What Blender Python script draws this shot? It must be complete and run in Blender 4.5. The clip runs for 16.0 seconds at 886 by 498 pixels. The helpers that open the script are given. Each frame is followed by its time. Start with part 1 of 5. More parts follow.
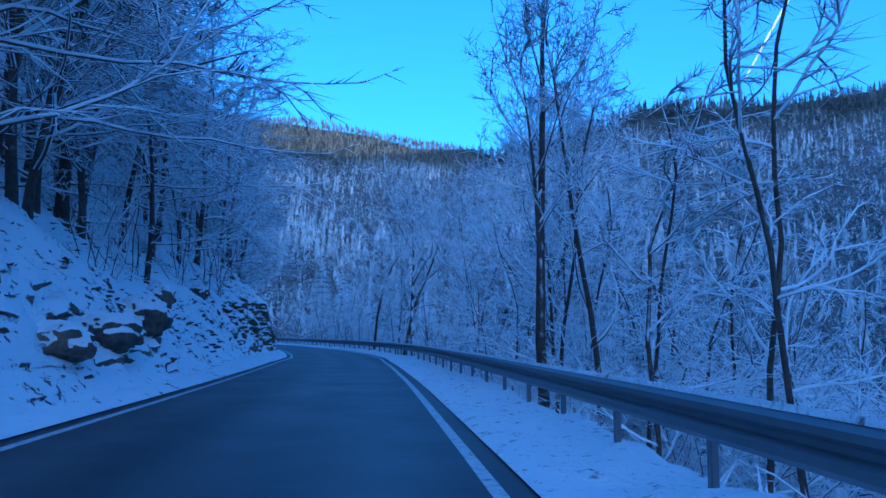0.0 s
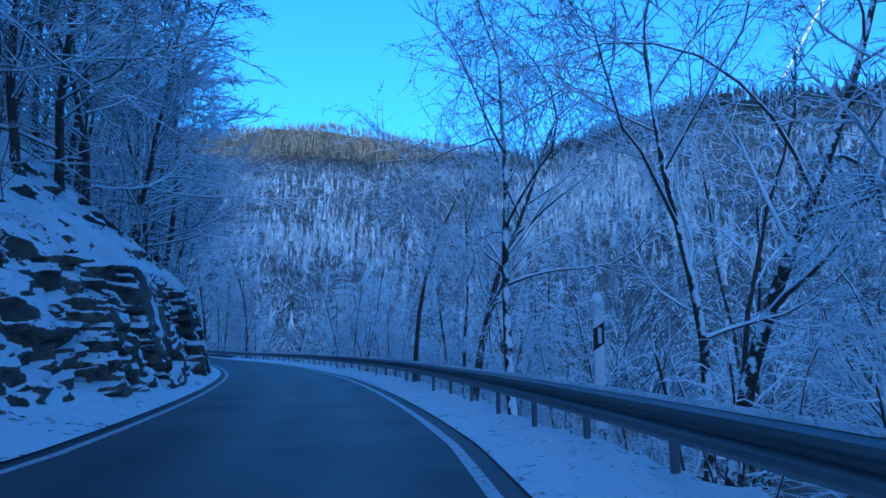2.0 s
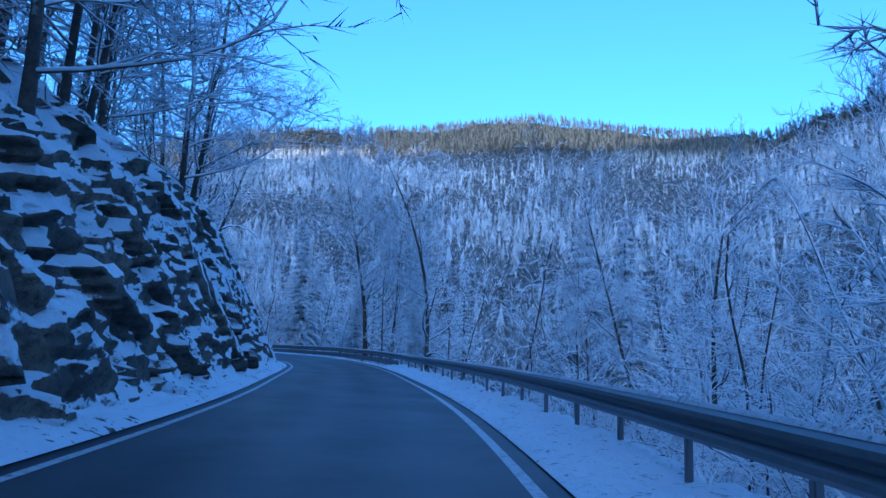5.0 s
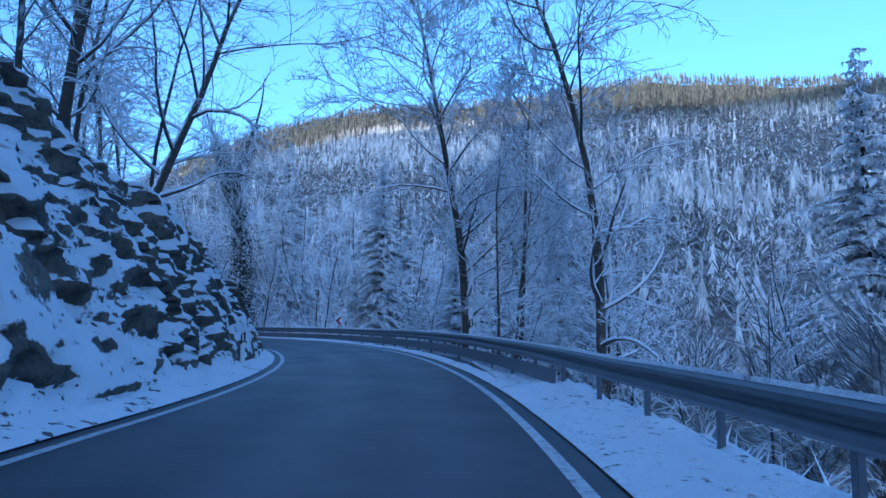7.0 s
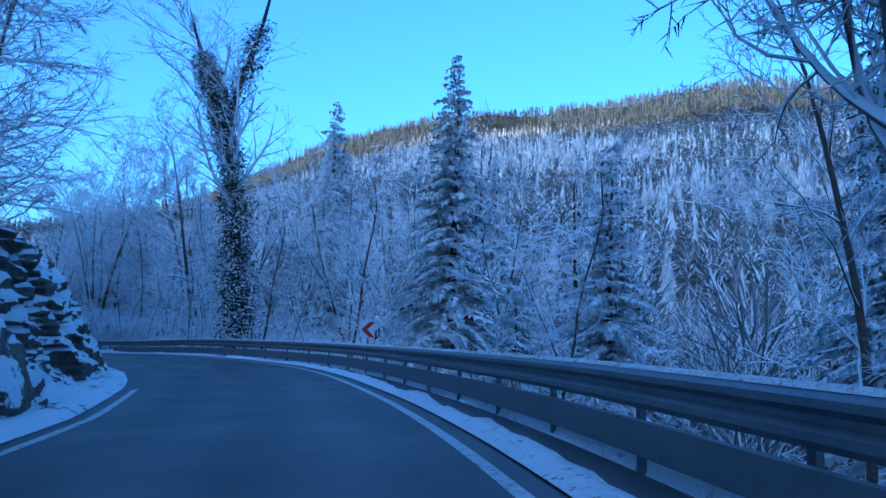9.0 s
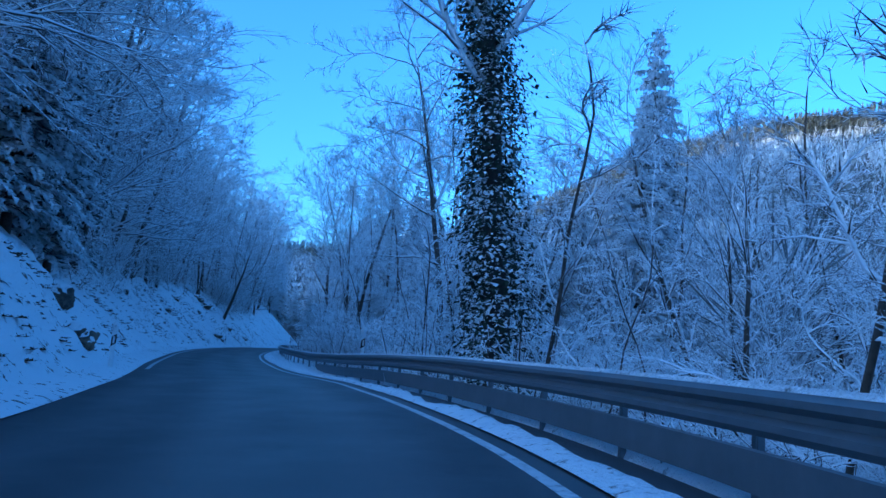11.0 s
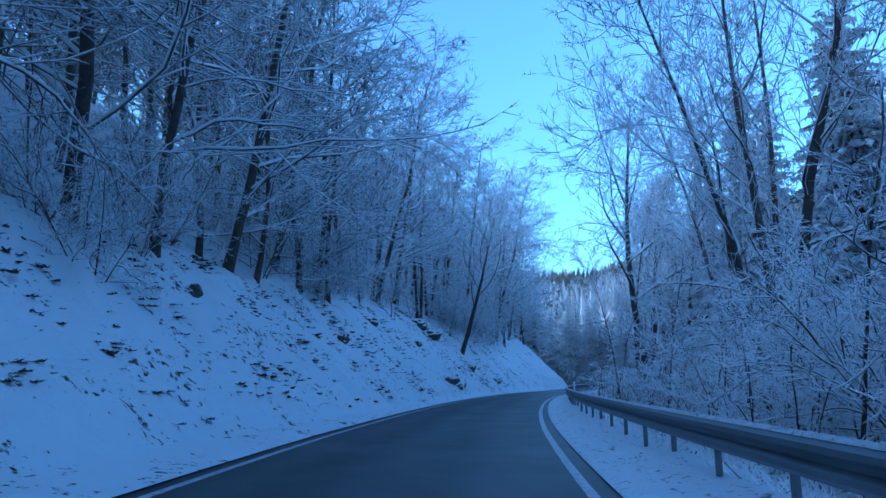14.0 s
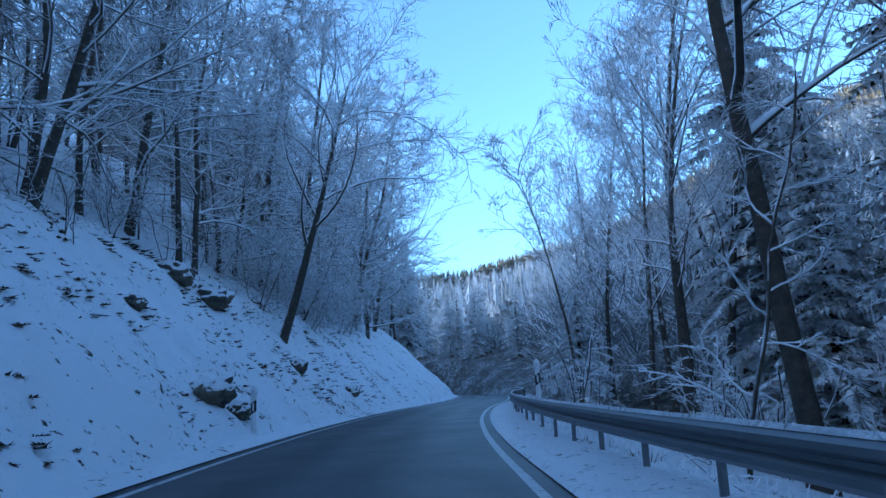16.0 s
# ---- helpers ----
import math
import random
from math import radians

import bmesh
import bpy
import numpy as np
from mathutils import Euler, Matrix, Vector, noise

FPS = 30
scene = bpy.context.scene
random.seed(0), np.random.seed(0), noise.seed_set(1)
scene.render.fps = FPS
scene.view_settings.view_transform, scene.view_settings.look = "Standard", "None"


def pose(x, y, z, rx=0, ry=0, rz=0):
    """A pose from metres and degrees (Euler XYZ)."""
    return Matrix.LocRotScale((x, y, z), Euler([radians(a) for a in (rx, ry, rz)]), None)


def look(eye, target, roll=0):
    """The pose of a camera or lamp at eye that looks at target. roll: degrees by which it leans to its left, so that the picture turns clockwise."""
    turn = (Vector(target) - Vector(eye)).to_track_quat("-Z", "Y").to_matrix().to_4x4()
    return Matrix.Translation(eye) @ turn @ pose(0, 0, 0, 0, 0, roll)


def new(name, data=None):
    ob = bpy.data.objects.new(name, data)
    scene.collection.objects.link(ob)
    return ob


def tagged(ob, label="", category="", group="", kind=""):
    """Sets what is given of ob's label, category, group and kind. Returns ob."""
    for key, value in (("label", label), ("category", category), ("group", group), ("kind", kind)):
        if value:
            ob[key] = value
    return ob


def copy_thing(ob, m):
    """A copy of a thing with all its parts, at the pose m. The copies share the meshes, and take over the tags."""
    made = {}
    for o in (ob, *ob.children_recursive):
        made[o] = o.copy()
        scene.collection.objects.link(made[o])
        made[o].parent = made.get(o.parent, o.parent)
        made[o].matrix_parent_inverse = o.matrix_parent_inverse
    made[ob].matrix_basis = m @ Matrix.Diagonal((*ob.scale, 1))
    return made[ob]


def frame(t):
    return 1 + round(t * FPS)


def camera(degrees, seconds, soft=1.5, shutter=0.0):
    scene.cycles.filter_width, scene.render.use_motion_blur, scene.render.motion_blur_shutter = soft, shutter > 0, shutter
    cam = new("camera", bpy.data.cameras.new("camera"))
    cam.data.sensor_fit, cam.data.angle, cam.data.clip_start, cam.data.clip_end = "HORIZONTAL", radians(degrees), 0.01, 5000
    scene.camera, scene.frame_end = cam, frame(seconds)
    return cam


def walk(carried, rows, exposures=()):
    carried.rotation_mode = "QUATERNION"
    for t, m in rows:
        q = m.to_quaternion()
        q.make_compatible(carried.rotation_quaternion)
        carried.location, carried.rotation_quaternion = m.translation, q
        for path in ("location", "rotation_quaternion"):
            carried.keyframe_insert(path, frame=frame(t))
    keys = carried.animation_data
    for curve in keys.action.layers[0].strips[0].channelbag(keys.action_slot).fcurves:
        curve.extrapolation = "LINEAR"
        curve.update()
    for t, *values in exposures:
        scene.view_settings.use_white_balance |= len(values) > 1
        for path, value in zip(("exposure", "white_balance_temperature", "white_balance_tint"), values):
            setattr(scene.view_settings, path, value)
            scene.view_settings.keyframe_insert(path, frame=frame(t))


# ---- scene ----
cam = camera(64.0, 16.0)
PATH = [
    (0, (2.302, 0.426, 1.113), (2.21, 2.409, 1.358), 0.6),
    (0.5, (1.308, 7.464, 1.101), (1.208, 9.445, 1.356), -0.2),
    (1, (0.278, 14.439, 1.142), (0.159, 16.418, 1.41), -0.3),
    (1.5, (-0.778, 21.219, 1.14), (-0.928, 23.196, 1.407), 0.0),
    (2, (-1.838, 27.786, 1.116), (-2.022, 29.758, 1.392), -0.2),
    (2.5, (-3.21, 34.027, 1.114), (-3.454, 35.993, 1.393), 0.0),
    (3, (-4.833, 40.334, 1.132), (-5.167, 42.286, 1.408), 0.3),
    (3.5, (-6.599, 46.599, 1.123), (-7.036, 48.53, 1.401), 0.6),
    (4, (-8.647, 52.754, 1.098), (-9.197, 54.658, 1.368), 0.7),
    (4.2, (-9.619, 55.169, 1.099), (-10.21, 57.06, 1.369), 1.1),
    (6.3, (-20.947, 80.204, 1.139), (-21.889, 81.945, 1.424), 0.8),
    (6.5, (-22.179, 82.504, 1.13), (-23.145, 84.233, 1.407), 0.6),
    (7, (-25.498, 88.047, 1.094), (-26.522, 89.751, 1.316), 0.5),
    (7.5, (-28.753, 93.359, 1.087), (-29.79, 95.053, 1.313), 0.6),
    (8, (-31.931, 98.252, 1.119), (-33.015, 99.916, 1.358), 0.7),
    (8.2, (-33.243, 100.029, 1.134), (-34.346, 101.68, 1.379), 0.8),
    (10.3, (-48.899, 115.661, 1.107), (-50.393, 116.96, 1.39), 4.0),
    (10.5, (-50.509, 117.002, 1.09), (-52.075, 118.215, 1.371), 4.4),
    (11, (-54.843, 119.911, 1.102), (-56.568, 120.88, 1.395), 4.6),
    (11.5, (-59.519, 122.192, 1.112), (-61.351, 122.909, 1.472), 4.6),
    (12, (-64.7, 123.891, 1.152), (-66.598, 124.401, 1.522), 3.8),
    (12.2, (-66.861, 124.411, 1.139), (-68.775, 124.843, 1.523), 3.0),
    (12.5, (-70.188, 125.031, 1.154), (-72.125, 125.365, 1.526), 2.7),
    (13, (-75.908, 126.135, 1.142), (-77.863, 126.355, 1.506), 1.3),
    (13.5, (-81.879, 127.306, 1.114), (-83.829, 127.556, 1.48), 0.0),
    (14, (-88.112, 128.587, 1.132), (-90.048, 128.933, 1.496), -0.3),
    (14.5, (-94.71, 130.186, 1.136), (-96.62, 130.652, 1.502), -1.0),
    (15, (-101.55, 132.006, 1.141), (-103.433, 132.57, 1.51), -1.7),
    (15.5, (-108.547, 134.032, 1.107), (-110.41, 134.657, 1.482), -2.0),
    (16, (-115.305, 136.113, 1.067), (-117.137, 136.819, 1.449), -2.5),
]
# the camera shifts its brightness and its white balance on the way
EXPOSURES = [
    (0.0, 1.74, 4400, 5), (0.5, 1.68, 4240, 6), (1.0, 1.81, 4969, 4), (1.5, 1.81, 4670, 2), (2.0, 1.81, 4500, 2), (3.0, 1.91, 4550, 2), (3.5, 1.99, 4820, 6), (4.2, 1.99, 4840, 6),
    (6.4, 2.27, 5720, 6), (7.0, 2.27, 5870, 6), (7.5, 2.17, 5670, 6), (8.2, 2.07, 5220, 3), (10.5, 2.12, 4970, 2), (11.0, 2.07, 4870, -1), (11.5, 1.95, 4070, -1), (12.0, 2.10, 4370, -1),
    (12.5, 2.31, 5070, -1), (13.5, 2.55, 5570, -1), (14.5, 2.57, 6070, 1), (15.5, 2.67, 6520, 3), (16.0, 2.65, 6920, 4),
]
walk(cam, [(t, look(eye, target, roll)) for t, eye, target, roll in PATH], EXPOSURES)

# ---- world and light ----
SUN_ELEV, SUN_AZ = radians(9.5), radians(170.0)      # low winter sun, kept off the valley by the added southern ridge; the azimuth runs from +y towards +x
world = bpy.data.worlds.new("winter_sky")
scene.world = world
world.use_nodes = True
wn = world.node_tree.nodes
sky = wn.new("ShaderNodeTexSky")
sky.sky_type = 'NISHITA'
sky.sun_disc = False
sky.sun_elevation = SUN_ELEV
sky.sun_rotation = SUN_AZ
sky.altitude = 600.0
sky.air_density, sky.dust_density, sky.ozone_density = 0.9, 5.0, 5.0
wn["Background"].inputs["Strength"].default_value = 0.15
world.node_tree.links.new(sky.outputs["Color"], wn["Background"].inputs["Color"])
sun_data = bpy.data.lights.new("sun", 'SUN')
sun_data.energy, sun_data.angle, sun_data.color = 1.0, radians(0.6), (1.0, 0.80, 0.58)
sun = new("sun", sun_data)
sun_from = Vector((math.sin(SUN_AZ) * math.cos(SUN_ELEV), math.cos(SUN_AZ) * math.cos(SUN_ELEV), math.sin(SUN_ELEV)))
sun.matrix_world = Matrix.Translation((0, -200, 300)) @ sun_from.to_track_quat("Z", "Y").to_matrix().to_4x4()


# ---- materials ----
def material(name):
    m = bpy.data.materials.new(name)
    m.use_nodes = True
    nt = m.node_tree
    return m, nt, nt.nodes["Principled BSDF"]


def node(nt, kind, **values):
    n = nt.nodes.new(kind)
    for k, v in values.items():
        if k in n.inputs:
            n.inputs[k].default_value = v
    return n


def tex_noise(nt, scale, detail=4.0, rough=0.55, coords="Object"):
    tc = nt.nodes.new("ShaderNodeTexCoord")
    n = node(nt, "ShaderNodeTexNoise", Scale=scale, Detail=detail, Roughness=rough)
    nt.links.new(tc.outputs[coords], n.inputs["Vector"])
    return n.outputs["Fac"]


def ramp(nt, fac, stops):
    r = nt.nodes.new("ShaderNodeValToRGB")
    els = r.color_ramp.elements
    while len(els) < len(stops):
        els.new(0.5)
    for e, (p, c) in zip(els, stops):
        e.position = p
        e.color = (*c, 1.0)
    nt.links.new(fac, r.inputs["Fac"])
    return r.outputs["Color"]


def math_node(nt, op, a, b=0.0, clamp=False):
    n = nt.nodes.new("ShaderNodeMath")
    n.operation = op
    n.use_clamp = clamp
    for i, v in enumerate((a, b)):
        if isinstance(v, (int, float)):
            n.inputs[i].default_value = v
        else:
            nt.links.new(v, n.inputs[i])
    return n.outputs[0]


def mix_rgb(nt, fac, a, b, mode='MIX'):
    n = nt.nodes.new("ShaderNodeMix")
    n.data_type = 'RGBA'
    n.blend_type = mode
    for i, v in ((0, fac), (6, a), (7, b)):
        if isinstance(v, (int, float)):
            n.inputs[i].default_value = v
        elif isinstance(v, tuple):
            n.inputs[i].default_value = (*v, 1.0)
        else:
            nt.links.new(v, n.inputs[i])
    return n.outputs[2]


def bump(nt, bsdf, height, strength, dist):
    b = node(nt, "ShaderNodeBump", Strength=strength, Distance=dist)
    nt.links.new(height, b.inputs["Height"])
    nt.links.new(b.outputs["Normal"], bsdf.inputs["Normal"])


SNOW = (0.87, 0.885, 0.90)


def snow_mask(nt, low, high, noise_scale, noise_amount, wind=0.0):
    """How much snow lies on a face: by how far it looks up or into the wind, broken up by a noise."""
    geo = nt.nodes.new("ShaderNodeNewGeometry")
    dot = nt.nodes.new("ShaderNodeVectorMath")
    dot.operation = 'DOT_PRODUCT'
    nt.links.new(geo.outputs["Normal"], dot.inputs[0])
    dot.inputs[1].default_value = (0.35 * wind, -0.94 * wind, 1.0)
    nz = tex_noise(nt, noise_scale, 4.0, 0.62)
    wob = math_node(nt, 'MULTIPLY', math_node(nt, 'SUBTRACT', nz, 0.5), noise_amount)
    up = math_node(nt, 'ADD', dot.outputs["Value"], wob)
    mr = node(nt, "ShaderNodeMapRange")
    nt.links.new(up, mr.inputs["Value"])
    mr.inputs["From Min"].default_value = low
    mr.inputs["From Max"].default_value = high
    return mr.outputs["Result"]


def make_snow():
    m, nt, b = material("snow")
    n1 = tex_noise(nt, 0.7, 5.0)
    n2 = tex_noise(nt, 14.0, 4.0, 0.65)
    n3 = tex_noise(nt, 3.2, 4.0, 0.6)
    col = mix_rgb(nt, n1, (0.80, 0.82, 0.84), SNOW)
    # grit and grass tips in small specks
    speck = math_node(nt, 'ADD', math_node(nt, 'MULTIPLY', tex_noise(nt, 11.0, 3.0, 0.65), 0.7), math_node(nt, 'MULTIPLY', n3, 0.45))
    col = mix_rgb(nt, ramp(nt, speck, ((0.65, (0.0, 0.0, 0.0)), (0.75, (0.85, 0.85, 0.85)))), col, (0.11, 0.095, 0.075))
    nt.links.new(col, b.inputs["Base Color"])
    b.inputs["Roughness"].default_value = 0.75
    h = math_node(nt, 'ADD', math_node(nt, 'MULTIPLY', n3, 2.2), n2)
    bump(nt, b, h, 0.7, 0.09)
    return m


def make_asphalt():
    m, nt, b = material("asphalt")
    grain = tex_noise(nt, 95.0, 2.0, 0.7)
    blot = tex_noise(nt, 0.55, 5.0, 0.65)
    # worn wheel tracks run along the lanes
    uv = nt.nodes.new("ShaderNodeTexCoord")
    sep = nt.nodes.new("ShaderNodeSeparateXYZ")
    nt.links.new(uv.outputs["UV"], sep.inputs[0])
    lane = math_node(nt, 'ADD', sep.outputs["X"], math_node(nt, 'MULTIPLY', blot, 0.5))
    wave = math_node(nt, 'ADD', math_node(nt, 'MULTIPLY', math_node(nt, 'SINE', math_node(nt, 'MULTIPLY', lane, 4.2)), 0.5), 0.5)
    dark = ramp(nt, grain, ((0.25, (0.020, 0.021, 0.024)), (0.75, (0.054, 0.056, 0.060))))
    worn = ramp(nt, grain, ((0.25, (0.050, 0.052, 0.056)), (0.75, (0.105, 0.107, 0.112))))
    f = math_node(nt, 'MULTIPLY', wave, math_node(nt, 'ADD', 0.2, math_node(nt, 'MULTIPLY', blot, 0.9)), True)
    nt.links.new(mix_rgb(nt, f, dark, worn), b.inputs["Base Color"])
    r = math_node(nt, 'ADD', 0.34, math_node(nt, 'MULTIPLY', blot, 0.34))
    nt.links.new(r, b.inputs["Roughness"])
    b.inputs["Specular IOR Level"].default_value = 0.4
    bump(nt, b, math_node(nt, 'ADD', grain, math_node(nt, 'MULTIPLY', blot, 0.8)), 0.4, 0.007)
    return m


def make_line():
    m, nt, b = material("road_paint")
    n = tex_noise(nt, 9.0, 5.0, 0.7)
    col = ramp(nt, n, ((0.30, (0.10, 0.10, 0.11)), (0.47, (0.50, 0.51, 0.52)), (0.8, (0.66, 0.67, 0.68))))
    nt.links.new(col, b.inputs["Base Color"])
    b.inputs["Roughness"].default_value = 0.6
    return m


def make_rock():
    m, nt, b = material("snowy_rock")
    n1 = tex_noise(nt, 0.8, 5.0, 0.6)
    n2 = tex_noise(nt, 6.0, 6.0, 0.72)
    warm = ramp(nt, n1, ((0.32, (0.070, 0.066, 0.060)), (0.5, (0.135, 0.118, 0.096)), (0.68, (0.215, 0.178, 0.132))))
    stone = mix_rgb(nt, ramp(nt, n2, ((0.30, (1.0, 1.0, 1.0)), (0.55, (0.0, 0.0, 0.0)))), warm, (0.032, 0.031, 0.030))
    mask = snow_mask(nt, 0.30, 0.37, 1.35, 1.5)
    # earth and dead grass show in small specks
    speck = math_node(nt, 'ADD', math_node(nt, 'MULTIPLY', tex_noise(nt, 5.5, 3.0, 0.6), 0.75), math_node(nt, 'MULTIPLY', tex_noise(nt, 0.6, 3.0, 0.6), 0.5))
    bare = node(nt, "ShaderNodeMapRange")
    nt.links.new(speck, bare.inputs["Value"])
    bare.inputs["From Min"].default_value, bare.inputs["From Max"].default_value = 0.735, 0.775
    mask = math_node(nt, 'MULTIPLY', mask, math_node(nt, 'SUBTRACT', 1.0, bare.outputs["Result"]))
    n3 = tex_noise(nt, 1.4, 4.0, 0.6)
    snow = mix_rgb(nt, n3, (0.80, 0.82, 0.84), SNOW)
    nt.links.new(mix_rgb(nt, mask, stone, snow), b.inputs["Base Color"])
    b.inputs["Roughness"].default_value = 0.8
    # snow lies as a thick layer over the stone
    h = math_node(nt, 'ADD', math_node(nt, 'MULTIPLY', mask, 0.9), n2)
    bump(nt, b, h, 0.75, 0.10)
    return m


def make_bark(name, dark, light, low=0.12, high=0.34, amount=0.9, scale=3.0, wind=0.0):
    m, nt, b = material(name)
    n = tex_noise(nt, 6.0, 5.0, 0.7)
    rnd = nt.nodes.new("ShaderNodeObjectInfo").outputs["Random"]
    bark = ramp(nt, n, ((0.3, dark), (0.7, light)))
    bark = mix_rgb(nt, math_node(nt, 'MULTIPLY', rnd, 0.5), bark, dark)
    mask = snow_mask(nt, low, high, scale, amount, wind)
    nt.links.new(mix_rgb(nt, mask, bark, SNOW), b.inputs["Base Color"])
    b.inputs["Roughness"].default_value = 0.85
    return m


def make_needles(name, dark, light, low, high, scale=1.6, amount=0.9):
    m, nt, b = material(name)
    n = tex_noise(nt, 3.0, 4.0, 0.7)
    green = ramp(nt, n, ((0.3, dark), (0.7, light)))
    mask = snow_mask(nt, low, high, scale, amount)
    nt.links.new(mix_rgb(nt, mask, green, SNOW), b.inputs["Base Color"])
    b.inputs["Roughness"].default_value = 0.8
    return m


def make_plain(name, color, rough=0.5, metal=0.0, wear=0.12, scale=6.0):
    m, nt, b = material(name)
    n = tex_noise(nt, scale, 4.0, 0.65)
    lo = tuple(c * (1 - wear) for c in color)
    hi = tuple(min(1.0, c * (1 + wear)) for c in color)
    nt.links.new(mix_rgb(nt, n, lo, hi), b.inputs["Base Color"])
    r = math_node(nt, 'ADD', rough - 0.1, math_node(nt, 'MULTIPLY', n, 0.2))
    nt.links.new(r, b.inputs["Roughness"])
    b.inputs["Metallic"].default_value = metal
    return m


M_SNOW = make_snow()
M_ASPHALT = make_asphalt()
M_LINE = make_line()
M_ROCK = make_rock()
M_TRUNK = make_bark("snow_dusted_bark", (0.034, 0.027, 0.022), (0.135, 0.105, 0.082), 0.20, 0.36, 0.6, 2.2, 0.06)
M_LIMB = make_bark("snow_lined_limbs", (0.034, 0.027, 0.022), (0.135, 0.105, 0.082), -0.28, 0.05, 0.6, 2.2, 0.06)
M_PLASTERED = make_bark("snow_plastered_bark", (0.022, 0.019, 0.017), (0.085, 0.072, 0.06), 0.18, 0.30, 1.5, 2.6, 0.24)
M_BARK = make_bark("bare_bark", (0.022, 0.019, 0.017), (0.07, 0.06, 0.05), 0.55, 0.8, 0.8, 2.2)
M_TWIG = make_bark("snow_laden_twigs", (0.045, 0.034, 0.028), (0.15, 0.112, 0.088), -0.80, -0.34, 0.6, 2.5, 0.1)
M_SPRUCE = make_needles("snowy_spruce_needles", (0.012, 0.020, 0.015), (0.035, 0.055, 0.035), -0.62, -0.16, 1.8, 1.0)
M_IVY = make_needles("snow_specked_ivy", (0.008, 0.014, 0.008), (0.035, 0.050, 0.028), 0.40, 0.58, 1.7, 2.2)
M_GALV = make_plain("galvanised_steel", (0.20, 0.21, 0.225), 0.55, 0.6, 0.3, 3.0)
M_WHITE = make_plain("white_plastic", (0.78, 0.79, 0.80), 0.5)
M_BLACK = make_plain("black_plastic", (0.012, 0.012, 0.013), 0.45)
M_RED = make_plain("red_reflective_sheet", (0.45, 0.018, 0.015), 0.4)
M_REFLECT = make_plain("reflector", (0.65, 0.66, 0.68), 0.2)
M_GRASS = make_plain("withered_grass", (0.060, 0.044, 0.032), 0.9, 0.0, 0.5, 9.0)


def sunlit_tone_height(nt, sep):
    """A height for the darker tone painted where the low sun falls: the western slopes start it lower down."""
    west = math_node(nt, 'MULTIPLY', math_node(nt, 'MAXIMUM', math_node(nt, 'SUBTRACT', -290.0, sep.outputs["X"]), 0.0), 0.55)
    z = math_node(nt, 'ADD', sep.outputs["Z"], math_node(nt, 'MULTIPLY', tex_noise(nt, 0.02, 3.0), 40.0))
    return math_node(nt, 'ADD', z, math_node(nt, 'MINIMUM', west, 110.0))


def make_hillside():
    m, nt, b = material("snowy_forest_floor")
    n1 = tex_noise(nt, 0.35, 6.0, 0.7)
    n2 = tex_noise(nt, 2.5, 4.0, 0.7)
    f = math_node(nt, 'MULTIPLY', n1, n2)
    col = ramp(nt, f, ((0.22, (0.08, 0.07, 0.06)), (0.32, (0.26, 0.26, 0.26)), (0.50, (0.62, 0.63, 0.65))))
    geo = nt.nodes.new("ShaderNodeNewGeometry")
    sep = nt.nodes.new("ShaderNodeSeparateXYZ")
    nt.links.new(geo.outputs["Position"], sep.inputs[0])
    # dark olive painted over the sunlit heights in place of snow, to mute them
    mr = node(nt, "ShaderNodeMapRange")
    nt.links.new(sunlit_tone_height(nt, sep), mr.inputs["Value"])
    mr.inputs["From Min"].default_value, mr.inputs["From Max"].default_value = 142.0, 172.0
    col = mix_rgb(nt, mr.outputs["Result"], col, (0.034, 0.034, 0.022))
    nt.links.new(col, b.inputs["Base Color"])
    b.inputs["Roughness"].default_value = 0.85
    bump(nt, b, n2, 0.5, 0.15)
    return m


def make_far_trees():
    m, nt, b = material("frosted_far_forest")
    geo = nt.nodes.new("ShaderNodeNewGeometry")
    rnd = geo.outputs["Random Per Island"]
    sep = nt.nodes.new("ShaderNodeSeparateXYZ")
    nt.links.new(geo.outputs["Position"], sep.inputs[0])
    tint = ramp(nt, rnd, ((0.0, (0.018, 0.028, 0.018)), (0.6, (0.034, 0.040, 0.023)), (1.0, (0.068, 0.056, 0.034))))
    mask = snow_mask(nt, -1.35, 0.15, 0.12, 1.2)
    # less snow, darker tone painted on the sunlit crest so sunlight stays muted
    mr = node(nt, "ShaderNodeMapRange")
    nt.links.new(sunlit_tone_height(nt, sep), mr.inputs["Value"])
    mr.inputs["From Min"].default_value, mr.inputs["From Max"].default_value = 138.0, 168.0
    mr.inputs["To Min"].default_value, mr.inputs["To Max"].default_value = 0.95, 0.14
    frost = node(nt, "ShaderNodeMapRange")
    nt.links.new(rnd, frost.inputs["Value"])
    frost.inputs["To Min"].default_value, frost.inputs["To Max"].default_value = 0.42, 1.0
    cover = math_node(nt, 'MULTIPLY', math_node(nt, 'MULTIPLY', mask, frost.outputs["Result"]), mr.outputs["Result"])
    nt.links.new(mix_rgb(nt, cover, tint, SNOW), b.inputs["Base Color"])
    b.inputs["Roughness"].default_value = 0.9
    return m


M_HILL = make_hillside()
M_FAR = make_far_trees()


